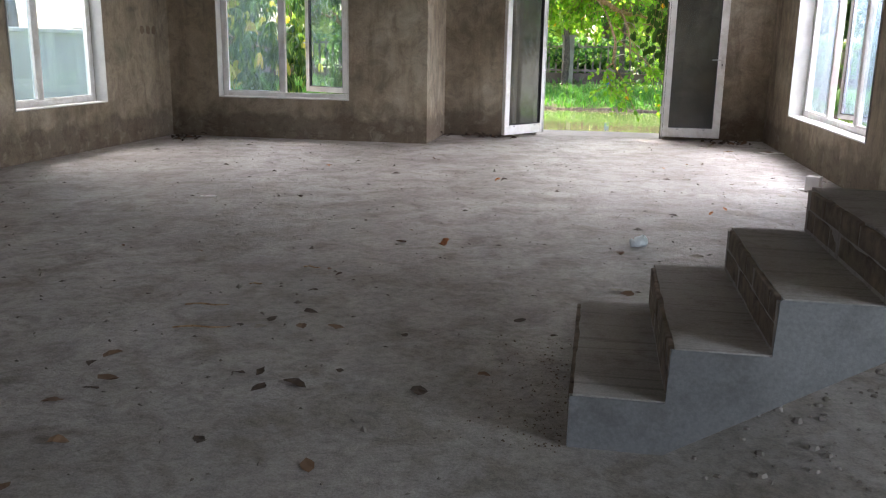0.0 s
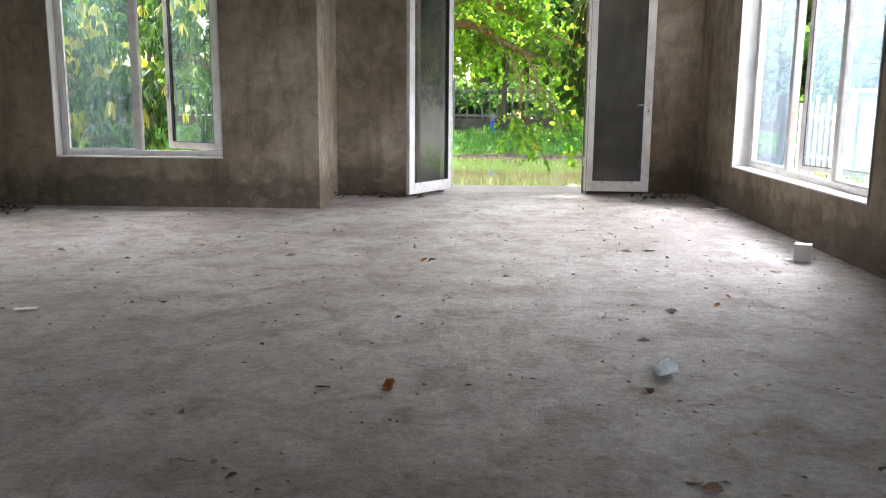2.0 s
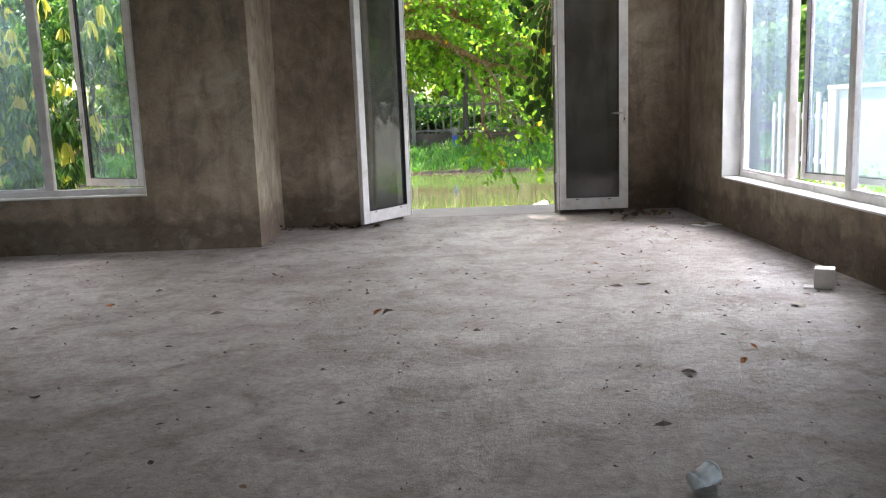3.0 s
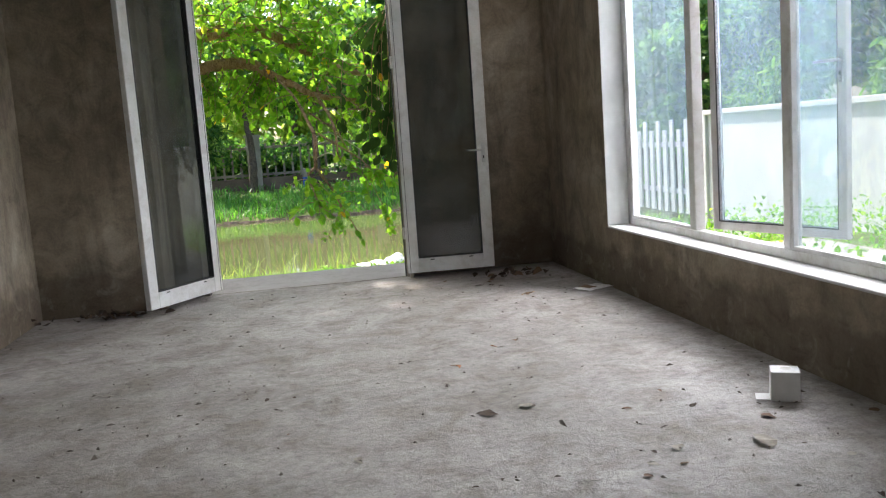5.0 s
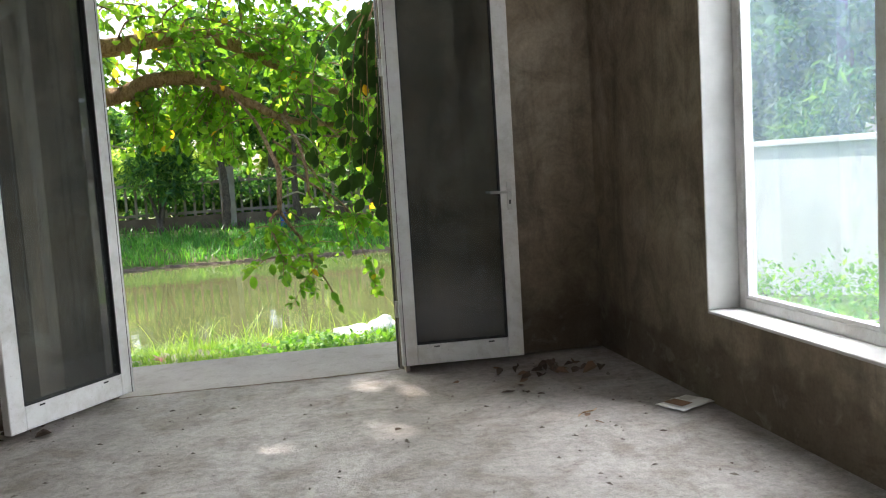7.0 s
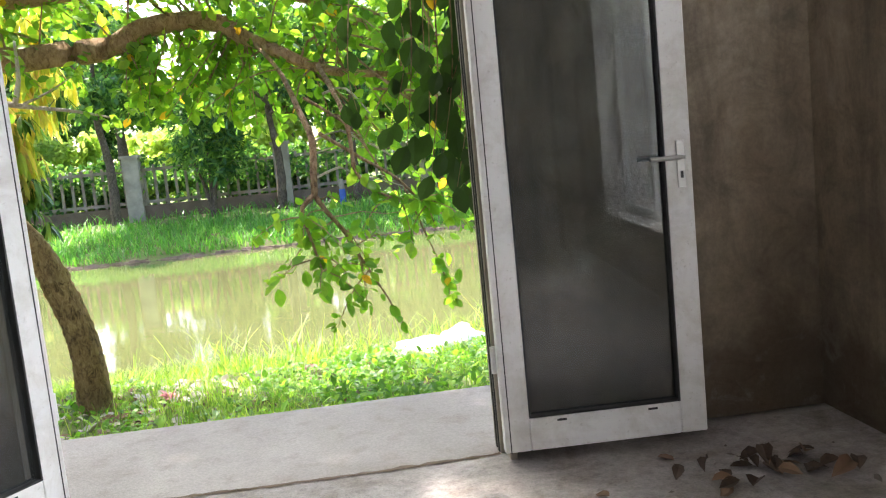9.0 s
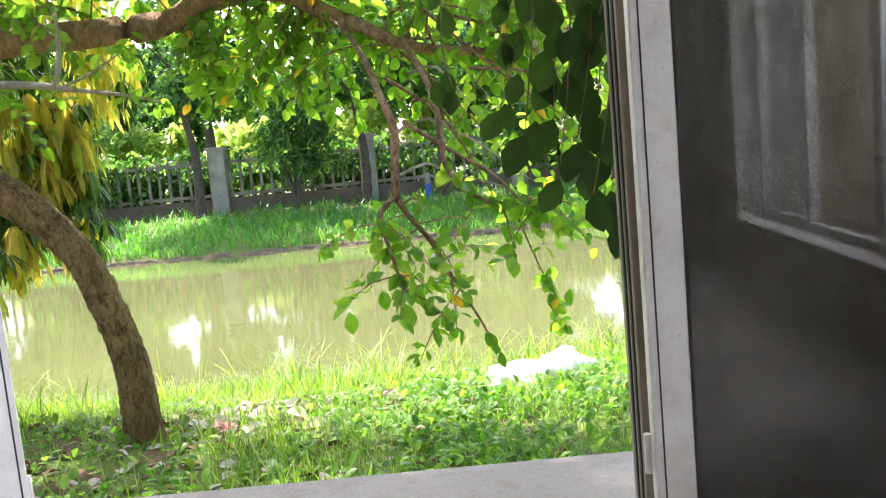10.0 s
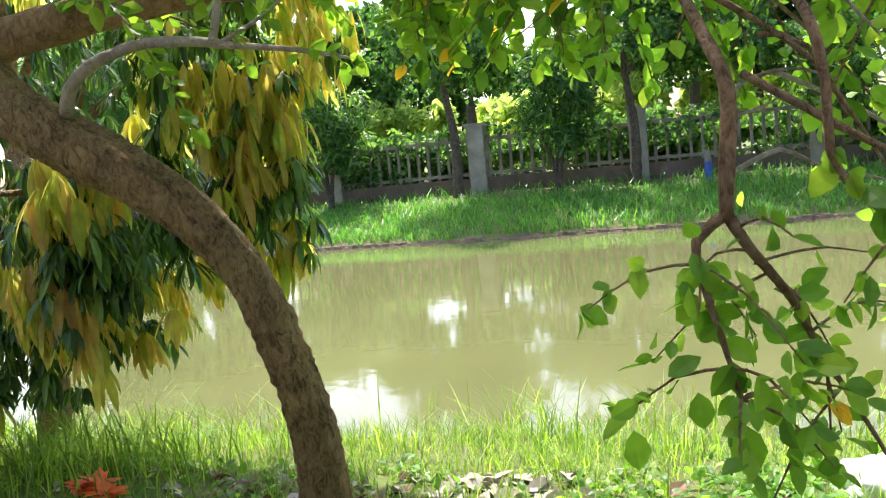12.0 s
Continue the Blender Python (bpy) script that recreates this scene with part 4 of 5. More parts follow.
    for k in range(14):
        src = rng.choice([p for p in la if -0.9 < (p + ob.location).x < 0.0])
        e = Vector((rng.uniform(-0.75, -0.25), rng.uniform(12.6, 13.2), rng.uniform(1.50, 1.80))) - ob.location
        sh = limb(ob, "twig", [src, (src + e) / 2 + Vector((0.05, 0, 0.05)), e], [0.008, 0.006, 0.002], TWIG, 5, 0.1, 490 + k)
        leaves_along(lv, rng, sh, 0.026, 0.09, 1.0, 0.2, 1)
    for k in range(30):
        src = rng.choice([p for p in la + lb if p.x < 2.8 and p.x > 1.3])
        e = src + Vector((rng.uniform(-0.5, 0.7), rng.uniform(-0.3, 0.6), rng.uniform(-0.55, -0.05)))
        sh = limb(ob, "twig", [src, (src + e) / 2 + Vector((0, 0, 0.12)), e], [0.009, 0.006, 0.002], TWIG, 5, 0.1, 400 + k)
        leaves_along(lv, rng, sh, 0.032, 0.09, 1.0, 0.3, 1)
    # leaves of the upper and farther canopy
    for k in range(4300):
        x, y = rng.uniform(-2.6, 3.2), rng.uniform(11.4, 15.2)
        z = rng.uniform(2.0, 4.6) + 0.15 * abs(x - 0.3) * rng.random()
        if y < 12.4 and z < 2.9:
            continue
        if noise.noise(Vector((x * 1.3, y * 1.3, z * 1.3))) < -0.12:
            continue
        if x > 0.9 and y > 12.4 and rng.random() < 0.5:
            z -= rng.uniform(0.2, 1.1)
        lv.add(inv @ Vector((x, y, z)), rnd_dir(rng, -0.45), rnd_dir(rng, 0.8), rng.uniform(0.07, 0.12), 0.2, 0.25)
    # the high canopy over the door step
    for k in range(9500):
        x, y, z = rng.uniform(-3.8, 1.4), rng.uniform(11.0, 13.3), rng.uniform(3.4, 5.2)
        if noise.noise(Vector((x * 1.1, y * 1.1, z * 0.6 + 7))) < -0.42:
            continue
        lv.add(inv @ Vector((x, y, z)), rnd_dir(rng, -0.3), rnd_dir(rng, 1.2), rng.uniform(0.13, 0.19), 0.2, 0.25)
    for k in range(260):
        c = Vector((1.75, 12.6, 1.0)) + Vector((rng.gauss(0, 0.4), rng.gauss(0, 0.4), rng.gauss(0, 0.35)))
        lv.add(inv @ c, rnd_dir(rng, -0.45), rnd_dir(rng, 0.8), rng.uniform(0.07, 0.11), 0.2, 0.25)
    for q, sz in (((0.46, 11.39, 0.49), 0.14), ((0.20, 11.40, 0.47), 0.11), ((0.36, 11.45, 0.55), 0.10), ((0.52, 11.45, 0.56), 0.10)):
        lv.add(inv @ Vector(q), (0.1, 0, -1), (rng.uniform(-0.4, 0.4), -1, 0.2), sz, 0.2, 0.1)
    low = limb(ob, "hanging_branch", L([(1.0, 11.75, 0.95), (1.12, 11.9, 0.62), (1.20, 12.0, 0.42), (1.26, 12.02, 0.16)]), [0.006, 0.005, 0.004, 0.002], TWIG, 6, 0.15, 12)
    leaves_along(lv, rng, low[len(low) // 2:], 0.012, 0.075, 1.0, 0.2, 1)
    yl = Leaves(BROAD)
    yl.add(inv @ Vector((-0.6, 13.83, 1.82)), (0.2, 0, -1), (0.2, -1, 0.1), 0.10)
    yl.link("yellow_leaf", YELLOWLEAF, ob, "single yellow leaf")
    lv.link("crown", ROUNDLEAF, ob, "broad bright green leaves with a few yellow ones")
    return ob


leaning_tree()


def shaded_sprig():
    """The leafy shoot that hangs in the shade of the wall, close outside the opening; its leaf colour is darkened for
    that shade.
    """
    rng = random.Random(5)
    ob = empty("shaded_branch", (1.15, 10.4, 2.45))
    tagged(ob, "hanging shoot of green leaves, wall shade painted into their colour", "branch")
    o = ob.location
    stems = []
    ends = [(0.84, 9.80, 1.16), (0.92, 9.79, 1.04), (0.98, 9.83, 1.12), (1.03, 9.90, 0.98), (1.04, 9.97, 1.05), (0.80, 10.05, 1.24), (0.68, 10.35, 1.33), (0.95, 10.0, 1.20), (1.12, 10.10, 0.95), (1.22, 10.15, 1.05), (1.02, 9.86, 1.35), (0.97, 9.92, 1.45), (1.16, 10.12, 1.2), (1.30, 10.25, 1.0), (1.06, 10.02, 1.30), (1.20, 10.3, 0.85)]
    for k, (x1, y1, z1) in enumerate(ends):
        bm = bmesh.new()
        q = [Vector((1.15 + 0.02 * k, 10.4, 2.45)), Vector((x1 + 0.12, y1 + 0.22, 2.05 + 0.02 * k)), Vector((x1 + 0.05 + rng.uniform(-0.07, 0.05), y1 + 0.06, (z1 + 1.9) / 2)), Vector((x1, y1, z1 + 0.04))]
        stems.append(tube(bm, [v - o for v in q], [0.006, 0.0045, 0.003, 0.0015], 6, 0.1, k))
        part("twig", bm, TWIG, ob, "", True)
    for st in stems:
        for k in range(13):
            p = st[-1] if k == 0 else st[-1 - rng.randrange(1, len(st) - 2)] + Vector((rng.uniform(-0.05, 0.03), rng.uniform(-0.02, 0.06), rng.uniform(-0.03, 0.03)))
            lv = Leaves(BROAD)
            d = Vector((rng.uniform(-0.6, 0.25), rng.uniform(-0.25, 0.35), -1.0))
            lv.add((0, 0, 0), d, (rng.uniform(-0.5, 0.4), -1, 0.25), rng.uniform(0.085, 0.125), 0.15, 0.15)
            lf = lv.link("leaf", SHADEDLEAF, ob)
            lf.location = p
    ob.location.x += 0.05
    lv = Leaves(BROAD)
    lv.add((0, 0, 0), (0.25, 0, -1), (0.3, -1, 0), 0.075)
    for q in ((1.11, 10.06, 1.52), (1.05, 10.0, 1.80), (1.38, 10.79, 0.78)):
        me = lv.mesh("yellow_leaf")
        me.materials.append(YELLOWLEAF)
        yl = new("leaf", me)
        yl.parent = ob
        yl.location = Vector(q) - o
        yl["label"] = "single yellow leaf"
    return ob


shaded_sprig()


def hanging_clusters(parent, rng, specs, name, material, label, spread):
    lv = Leaves(LONG)
    for c, n, size in specs:
        for k in range(n):
            a = rng.uniform(0, 2 * math.pi)
            w = rng.uniform(0.05, spread)
            d = Vector((math.cos(a) * w, math.sin(a) * w, -1.0))
            lv.add(Vector(c) + Vector((math.cos(a), math.sin(a), 0)) * 0.02, d, (math.cos(a), math.sin(a), 0.5), size * rng.uniform(0.75, 1.2), 0.25, rng.uniform(0.1, 0.5))
    return lv.link(name, material, parent, label)


def drooping_tree(base, seed, blobs, count, yellow):
    rng = random.Random(seed)
    ob = empty("drooping_tree", base)
    tagged(ob, "dense tree with long hanging green and yellow leaves", "tree")
    o = Vector(base)
    limb(ob, "trunk", [(0, 0, -0.2), (0.05, 0, 0.8), (-0.05, 0.1, 1.8), (0.1, 0, 3.2)], [0.14, 0.12, 0.10, 0.05], BARK, 10, 0.25, seed)
    for k in range(14):
        b = rng.choice(blobs)
        e = Vector(b[0]) - o
        limb(ob, "limb", [(0, 0, rng.uniform(0.8, 2.4)), e * 0.5 + Vector((0, 0, 1.0)), e + Vector((rng.uniform(-.3, .3), rng.uniform(-.3, .3), 0.2))], [0.05, 0.03, 0.01], BARK, 6, 0.2, seed + k)
    gs, ys = [], []
    for k in range(count):
        (bx, by, bz), (rx, ry, rz) = rng.choice(blobs)
        v = rnd_dir(rng) * (0.45 + 0.55 * rng.random())
        p = Vector((bx + v.x * rx, by + v.y * ry, bz + v.z * rz))
        patch = noise.noise(p * 1.5 + Vector((seed, 0, 0))) + 0.5
        if patch > 1.0 - yellow(p) and rng.random() < 0.85:
            ys.append((p - o, rng.randint(7, 13), rng.uniform(0.17, 0.28)))
        else:
            gs.append((p - o, rng.randint(7, 14), rng.uniform(0.12, 0.21)))
    hanging_clusters(ob, rng, gs, "crown", DROOPGREEN, "long dark green hanging leaves", 2.0)
    hanging_clusters(ob, rng, ys, "young_leaves", DROOPYELLOW, "limp yellow and orange young leaves", 0.85)
    return ob


drooping_tree((-4.3, 14.3, -0.6), 31, [((-3.0, 14.0, 1.6), (1.0, 0.8, 1.2)), ((-3.9, 13.8, 1.2), (1.0, 1.0, 1.4)), ((-4.9, 13.4, 1.6), (1.3, 1.2, 1.8)), ((-3.6, 14.2, 3.0), (1.9, 1.0, 0.9)), ((-5.6, 12.8, 2.6), (1.4, 1.3, 1.5)), ((-2.55, 13.9, 1.3), (0.42, 0.4, 1.0)), ((-3.4, 13.6, 0.6), (0.9, 0.5, 0.7)), ((-2.10, 14.0, 1.2), (0.28, 0.3, 0.75)), ((-2.1, 14.1, 2.2), (0.6, 0.5, 0.7)), ((-2.85, 13.1, 1.0), (0.35, 0.25, 0.55)), ((-3.0, 13.3, 0.7), (0.8, 0.4, 0.5)), ((-4.1, 13.6, 0.35), (0.8, 0.5, 0.6))], 1350,
              lambda p: 0.60 if p.x > -2.5 else (0.18 if p.x < -4.2 else (0.46 if p.y < 13.5 and p.z < 1.4 else 0.30)))
drooping_tree((-6.9, 12.6, -0.4), 32, [((-6.4, 12.2, 1.2), (1.2, 1.0, 1.5)), ((-7.2, 12.4, 3.0), (1.6, 1.2, 1.5)), ((-5.4, 11.8, 0.9), (0.8, 0.7, 1.0))], 800, lambda p: 0.20)


# ---------------------------------------------------------------- far bank: stones, fence, trees
def bank_stones():
    """Dark broken stones and mud clods along the far waterline."""
    rng = random.Random(64)
    verts, faces = [], []
    for k in range(900):
        x, y = rng.uniform(-19, 15), 25.42 + rng.gauss(0, 0.05)
        r = rng.uniform(0.03, 0.11)
        i0 = len(verts)
        for dz, w in ((-0.05, 1.0), (rng.uniform(0.3, 0.8), 0.6)):
            for a in range(5):
                t = a * 1.257 + rng.uniform(-0.3, 0.3)
                verts.append((x + math.cos(t) * r * w * 1.5, y + math.sin(t) * r * w, -0.71 + dz * r))
        faces += [(i0 + a, i0 + (a + 1) % 5, i0 + 5 + (a + 1) % 5, i0 + 5 + a) for a in range(5)] + [tuple(i0 + 5 + a for a in range(5))]
    me = bpy.data.meshes.new("bank_stones")
    me.from_pydata(verts, [], faces)
    me.materials.append(MUD)
    return tagged(new("bank_stones", me), "dark broken stones and mud along the far waterline", "stones", "", "stuff")


bank_stones()


def far_fence():
    ob = empty("fence", (0, 30.2, -0.1))
    tagged(ob, "weathered pale concrete baluster fence on a low brown wall", "fence")
    x0, x1 = -21.0, 17.0
    bm = boxes((x0, x1, -0.12, 0.12, -0.3, 0.42))
    part("low_wall", bm, MUD, ob, "stained brown low wall")
    part("rail", boxes((x0, x1, -0.05, 0.05, 0.48, 0.56)), FENCEPAINT, ob)
    part("rail", boxes((x0, x1, -0.05, 0.05, 1.34, 1.42)), FENCEPAINT, ob)
    me = None
    x = x0 + 0.15
    while x < x1:
        if me is None:
            b = part("baluster", one_bar(-0.035, 0.035, -0.03, 0.03, 0.42, 1.50, 0.006), FENCEPAINT, ob)
            me = b.data
        else:
            b = new("baluster", me)
            b.parent = ob
        b.location = (x, 0, 0)
        x += 0.27
    pm = None
    for k in range(-5, 5):
        px = -0.98 + k * 3.95
        if pm is None:
            bm = boxes((-0.21, 0.21, -0.2, 0.2, -0.3, 1.71), (-0.26, 0.26, -0.25, 0.25, 1.71, 1.79))
            p = part("post", bm, POSTPAINT, ob)
            pm = p.data
        else:
            p = new("post", pm)
            p.parent = ob
        p.location = (px, -0.05, 0)
    return ob


far_fence()


def fence_ivy():
    """Climbing leaves that overgrow the far balusters in uneven patches."""
    rng = random.Random(71)
    lv = Leaves(BROAD)
    for k in range(9000):
        x, z = rng.uniform(-16, 12), rng.uniform(0.35, 1.62)
        if noise.noise(Vector((x * 0.55, z * 1.4, 2))) + 0.35 * noise.noise(Vector((x * 2.3, z * 2.3, 6))) < 0.02 + 0.12 * (1.0 - z):
            continue
        lv.add((x, 30.2 + rng.uniform(-0.16, 0.14), z), rnd_dir(rng, -0.5), (rng.uniform(-0.5, 0.5), -1, 0.4), rng.uniform(0.08, 0.16), 0.2, 0.2)
    return tagged(lv.link("fence_ivy", FARLEAF), "green climbing leaves over the far fence", "climber", "", "stuff")


fence_ivy()


def far_tree(seed, stems, blobs, count, leaf, size, material, label):
    """A tree built round its own foot: stems, then a crown of many small leaves in uneven clumps."""
    rng = random.Random(seed)
    ob = empty("tree")
    tagged(ob, label, "tree")
    for k, (pts, r0) in enumerate(stems):
        limb(ob, "trunk", pts, [r0 * (1 - 0.75 * i / (len(pts) - 1)) for i in range(len(pts))], FARBARK, 8, 0.25, seed + k)
    lv = Leaves(leaf)
    clumps = []
    for (bx, by, bz), (rx, ry, rz), n in blobs:
        for k in range(n):
            v = rnd_dir(rng) * rng.random() ** 0.4
            clumps.append((Vector((bx + v.x * rx, by + v.y * ry, bz + v.z * rz)), rng.uniform(0.22, 0.5)))
    for k in range(count):
        c, r = rng.choice(clumps)
        p = c + rnd_dir(rng) * r * rng.random() ** 0.5
        lv.add(p, rnd_dir(rng, -0.35), rnd_dir(rng, 0.9), size * rng.uniform(0.7, 1.3), 0.15, 0.2)
    lv.link("crown", material, ob)
    return ob


def put_copy(ob, x, y, z, s=1.0, rz=0.0, label=""):
    c = copy_thing(ob, pose(x, y, z, 0, 0, rz))
    c.scale = (s, s, s)
    if label:
        c["label"] = label
    return c


tA = far_tree(41, [([(0, 0, -0.2), (0.05, 0, 1.2), (-0.1, 0.1, 2.6), (0.1, 0, 4.2)], 0.135), ([(-0.05, 0, 2.3), (0.5, 0.2, 3.1), (1.1, 0.2, 3.8)], 0.06), ([(-0.05, 0, 2.5), (-0.6, -0.1, 3.2), (-1.2, 0, 3.7)], 0.06)],
              [((0, 0, 3.9), (1.9, 1.4, 1.1), 34), ((0.9, -0.2, 2.9), (1.0, 1.0, 0.6), 10), ((-1.0, 0, 2.9), (1.0, 1.0, 0.6), 10), ((0, 0, 5.2), (1.2, 1.2, 1.0), 14)], 7000, BROAD, 0.145, FARLEAF, "dark green tree with a slim trunk by the far fence")
tA.matrix_world = pose(-1.05, 29.5, 0.1)
tB = far_tree(42, [([(0, 0, -0.2), (0.12, 0, 0.6), (0.35, 0, 1.3)], 0.08), ([(0, 0, -0.2), (-0.15, 0, 0.6), (-0.4, 0.05, 1.4)], 0.07), ([(0.02, 0, -0.2), (0.0, 0.1, 0.8), (0.05, 0, 1.8)], 0.07)],
              [((0, 0, 1.6), (0.95, 0.8, 0.75), 20), ((0.1, 0, 2.4), (1.1, 0.9, 0.8), 18)], 3400, LONG, 0.25, FARLEAF, "bushy small tree with several stems on the far bank")
tB.matrix_world = pose(-2.8, 29.2, 0.1)
tC = far_tree(43, [([(0, 0, -0.2), (0.1, 0, 2.0), (0.0, 0, 5.0)], 0.25)],
              [((0, 0, 4.9), (2.4, 2.0, 1.7), 60), ((0.3, 0, 3.2), (1.7, 1.5, 0.5), 18)], 11000, BROAD, 0.21, FARLEAF, "tall dense dark green tree behind the fence")
tC.matrix_world = pose(-6.5, 35.5, 0.1)
tD = far_tree(44, [([(0, 0, -0.2), (0.05, 0, 1.0)], 0.1)],
              [((0, 0, 0.9), (1.7, 0.7, 0.8), 30)], 2600, BROAD, 0.17, FARLEAF, "dark clipped hedge behind the fence")
tD.matrix_world = pose(-9.0, 30.95, 0.0)
# bushes whose lightened leaves paint the sunny distance behind the fence
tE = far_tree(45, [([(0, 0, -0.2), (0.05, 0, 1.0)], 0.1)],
              [((0, 0, 1.2), (2.0, 0.8, 1.1), 34)], 2200, BROAD, 0.24, SUNPALELEAF, "bush beyond the fence with sunlight put into its pale colour")
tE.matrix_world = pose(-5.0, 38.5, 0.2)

for x, s, r in ((-5.35, 1.1, 70), (1.0, 0.95, 150), (-11.6, 1.05, 210), (5.4, 1.0, 260), (13.6, 1.1, 20), (-15.8, 1.1, 100)):
    put_copy(tA, x, 29.5, 0.1, s, r)
for x, s, r in ((-8.7, 0.95, 50), (-13.8, 1.1, 300), (3.2, 1.0, 120)):
    put_copy(tB, x, 29.3, 0.1, s, r)
for k in range(13):
    if k != 3:
        put_copy(tD, -19 + k * 2.75, 30.95 + 0.15 * (k % 2), -0.02, 1.0, 180 * (k % 2))
Rf = random.Random(77)
for xk in (-24, -20, -17, -14, -11, -0.9, 0.7, 2.3, 4.0, 14, 17.5, 21, 25):
    put_copy(tC, xk + Rf.uniform(-0.4, 0.4), 36.5 + Rf.uniform(-0.8, 3.5), 0.0, Rf.uniform(0.95, 1.2) if abs(xk + 2) < 9 else Rf.uniform(0.9, 1.4), Rf.uniform(0, 360))
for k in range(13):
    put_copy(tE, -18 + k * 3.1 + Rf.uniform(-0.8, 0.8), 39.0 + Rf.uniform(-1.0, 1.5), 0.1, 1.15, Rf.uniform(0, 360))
for xk in (-13.0, -10.2, -7.6, -5.0, -2.2, 6.5, 10.5, 14.5):
    put_copy(tC, xk, 49.0 + Rf.uniform(-1.0, 2.0), -0.2, Rf.uniform(0.80, 0.88), Rf.uniform(0, 360), "dense green tree standing well behind the fence")
# trees beyond the boundary wall on the east side
for x, y, s, r in ((11.0, 13.0, 1.0, 10), (10.5, 18.0, 1.15, 80), (13.0, 22.0, 1.25, 140), (9.6, 22.5, 0.9, 200), (14.5, 16.0, 1.2, 260), (15.0, 9.5, 1.2, 30), (19, 25, 1.5, 90), (7.4, 27.2, 0.8, 300)):
    put_copy(tC, x, y, -0.4, s, r, "tall dense green tree beyond the white boundary wall")
for x, y, s, r in ((11.8, 20.5, 1.25, 60), (13.8, 26.0, 1.5, 10), (10.8, 29.5, 1.4, 170), (15.8, 20.0, 1.5, 240), (9.0, 25.0, 1.05, 310), (17.0, 31.0, 1.7, 130), (12.6, 17.0, 1.2, 20), (8.8, 19.0, 0.8, 95)):
    put_copy(tC, x, y, -1.6, s, r, "tall dense green tree beyond the white boundary wall")
for x, y, s, r in ((8.6, 12.5, 0.9, 40), (8.4, 15.5, 0.8, 130), (8.8, 10.3, 0.9, 220)):
    put_copy(tB, x, y, -0.3, s, r, "light green bush behind the white boundary wall")
for x, y, s, r in ((-13.5, 16.0, 1.1, 15), (-13.0, 11.0, 1.0, 115), (-14.0, 21.0, 1.2, 215), (-12.8, 6.5, 1.0, 300)):
    put_copy(tC, x, y, -0.4, s, r, "tall dense green tree beyond the white side wall")


def bank_post():
    ob = empty("marker_post", (0.56, 29.0, ground_z(0.56, 29.0)))
    tagged(ob, "small blue and white painted marker post in the grass", "post")
    bm = bmesh.new()
    tube(bm, [(0, 0, -0.1), (0, 0, 0.42)], [0.09, 0.085], 10)
    part("lower_part", bm, BLUE, ob)
    bm = bmesh.new()
    tube(bm, [(0, 0, 0.421), (0, 0, 0.68)], [0.085, 0.06], 10)
    part("upper_part", bm, FENCEPAINT, ob)


bank_post()


# ---------------------------------------------------------------- boundary walls and picket gate
def boundary(name, x, y0, y1, z1, n, label):
    ob = empty(name, (x, (y0 + y1) / 2, -0.35))
    tagged(ob, label, "wall")
    o = ob.location
    part("panel", boxes((-0.06, 0.06, y0 - o.y, y1 - o.y, -0.3, z1 + 0.35)), WALLWHITE, ob)
    part("coping", boxes((-0.12, 0.12, y0 - o.y - 0.03, y1 - o.y + 0.03, z1 + 0.352, z1 + 0.43), bevel=0.01), WALLWHITE, ob, "pale grey coping")
    for k in range(n + 1):
        yy = y0 + 0.14 + (y1 - y0 - 0.28) * k / n - o.y
        part("pier", boxes((-0.11, 0.11, yy - 0.14, yy + 0.14, -0.3, z1 + 0.350), bevel=0.008), WALLWHITE, ob)
    return ob


boundary("boundary_wall", 6.75, 3.0, 15.15, 1.25, 1, "white painted boundary wall with a flat coping")
boundary("side_wall", -9.6, -2.0, 16.5, 1.30, 6, "white painted side boundary wall with shallow panels")


def picket_gate():
    ob = empty("picket_gate", (6.75, 16.5, -0.4))
    tagged(ob, "white picket gate beside the boundary wall", "gate")
    for z in (0.35, 1.15):
        part("rail", boxes((-0.02, 0.02, -1.25, 1.25, z, z + 0.09)), WALLWHITE, ob)
    for k in range(9):
        y = -1.13 + k * 0.28
        part("picket", one_bar(-0.055, -0.022, y - 0.07, y + 0.07, 0.02, 1.62 if k % 2 else 1.45, 0.004), WALLWHITE, ob)
    return ob


picket_gate()


# ---------------------------------------------------------------- things on the bank
def sack():
    ob = empty("white_sack", (1.27, 13.28, ground_z(1.27, 13.28)))
    tagged(ob, "crumpled white plastic sack lying in the grass", "sack")
    bm = bmesh.new()
    bmesh.ops.create_uvsphere(bm, u_segments=36, v_segments=18, radius=1.0)
    for v in bm.verts:
        q = v.co.copy()
        r = 1 + 0.35 * noise.noise(q * 2.2) + 0.12 * noise.noise(q * 6)
        v.co = Vector((q.x * 0.36 * r, q.y * 0.20 * r, max(-0.05, q.z * 0.15 * r * (1.25 if q.x > 0.1 else 0.9) * (0.75 + 0.5 * abs(q.x)) + 0.05)))
    part("sack_body", bm, PLASTIC_BAG, ob, "", True)
    return ob


sack()


def flower(name, loc, material, n, size, seed, label):
    rng = random.Random(seed)
    lv = Leaves(BROAD)
    for k in range(n):
        a = rng.uniform(0, 6.28)
        t = rng.uniform(0.1, 1.2)
        d = Vector((math.cos(a) * t, math.sin(a) * t, 0.7))
        lv.add(Vector((rng.uniform(-1, 1), rng.uniform(-1, 1), 0)) * size * 0.3, d, (0, 0, 1), size * rng.uniform(0.6, 1.1), 0.3, 0.5)
    ob = lv.link(name, material)
    ob.location = (loc[0], loc[1], ground_z(loc[0], loc[1]) + 0.06)
    return tagged(ob, label, "flower")


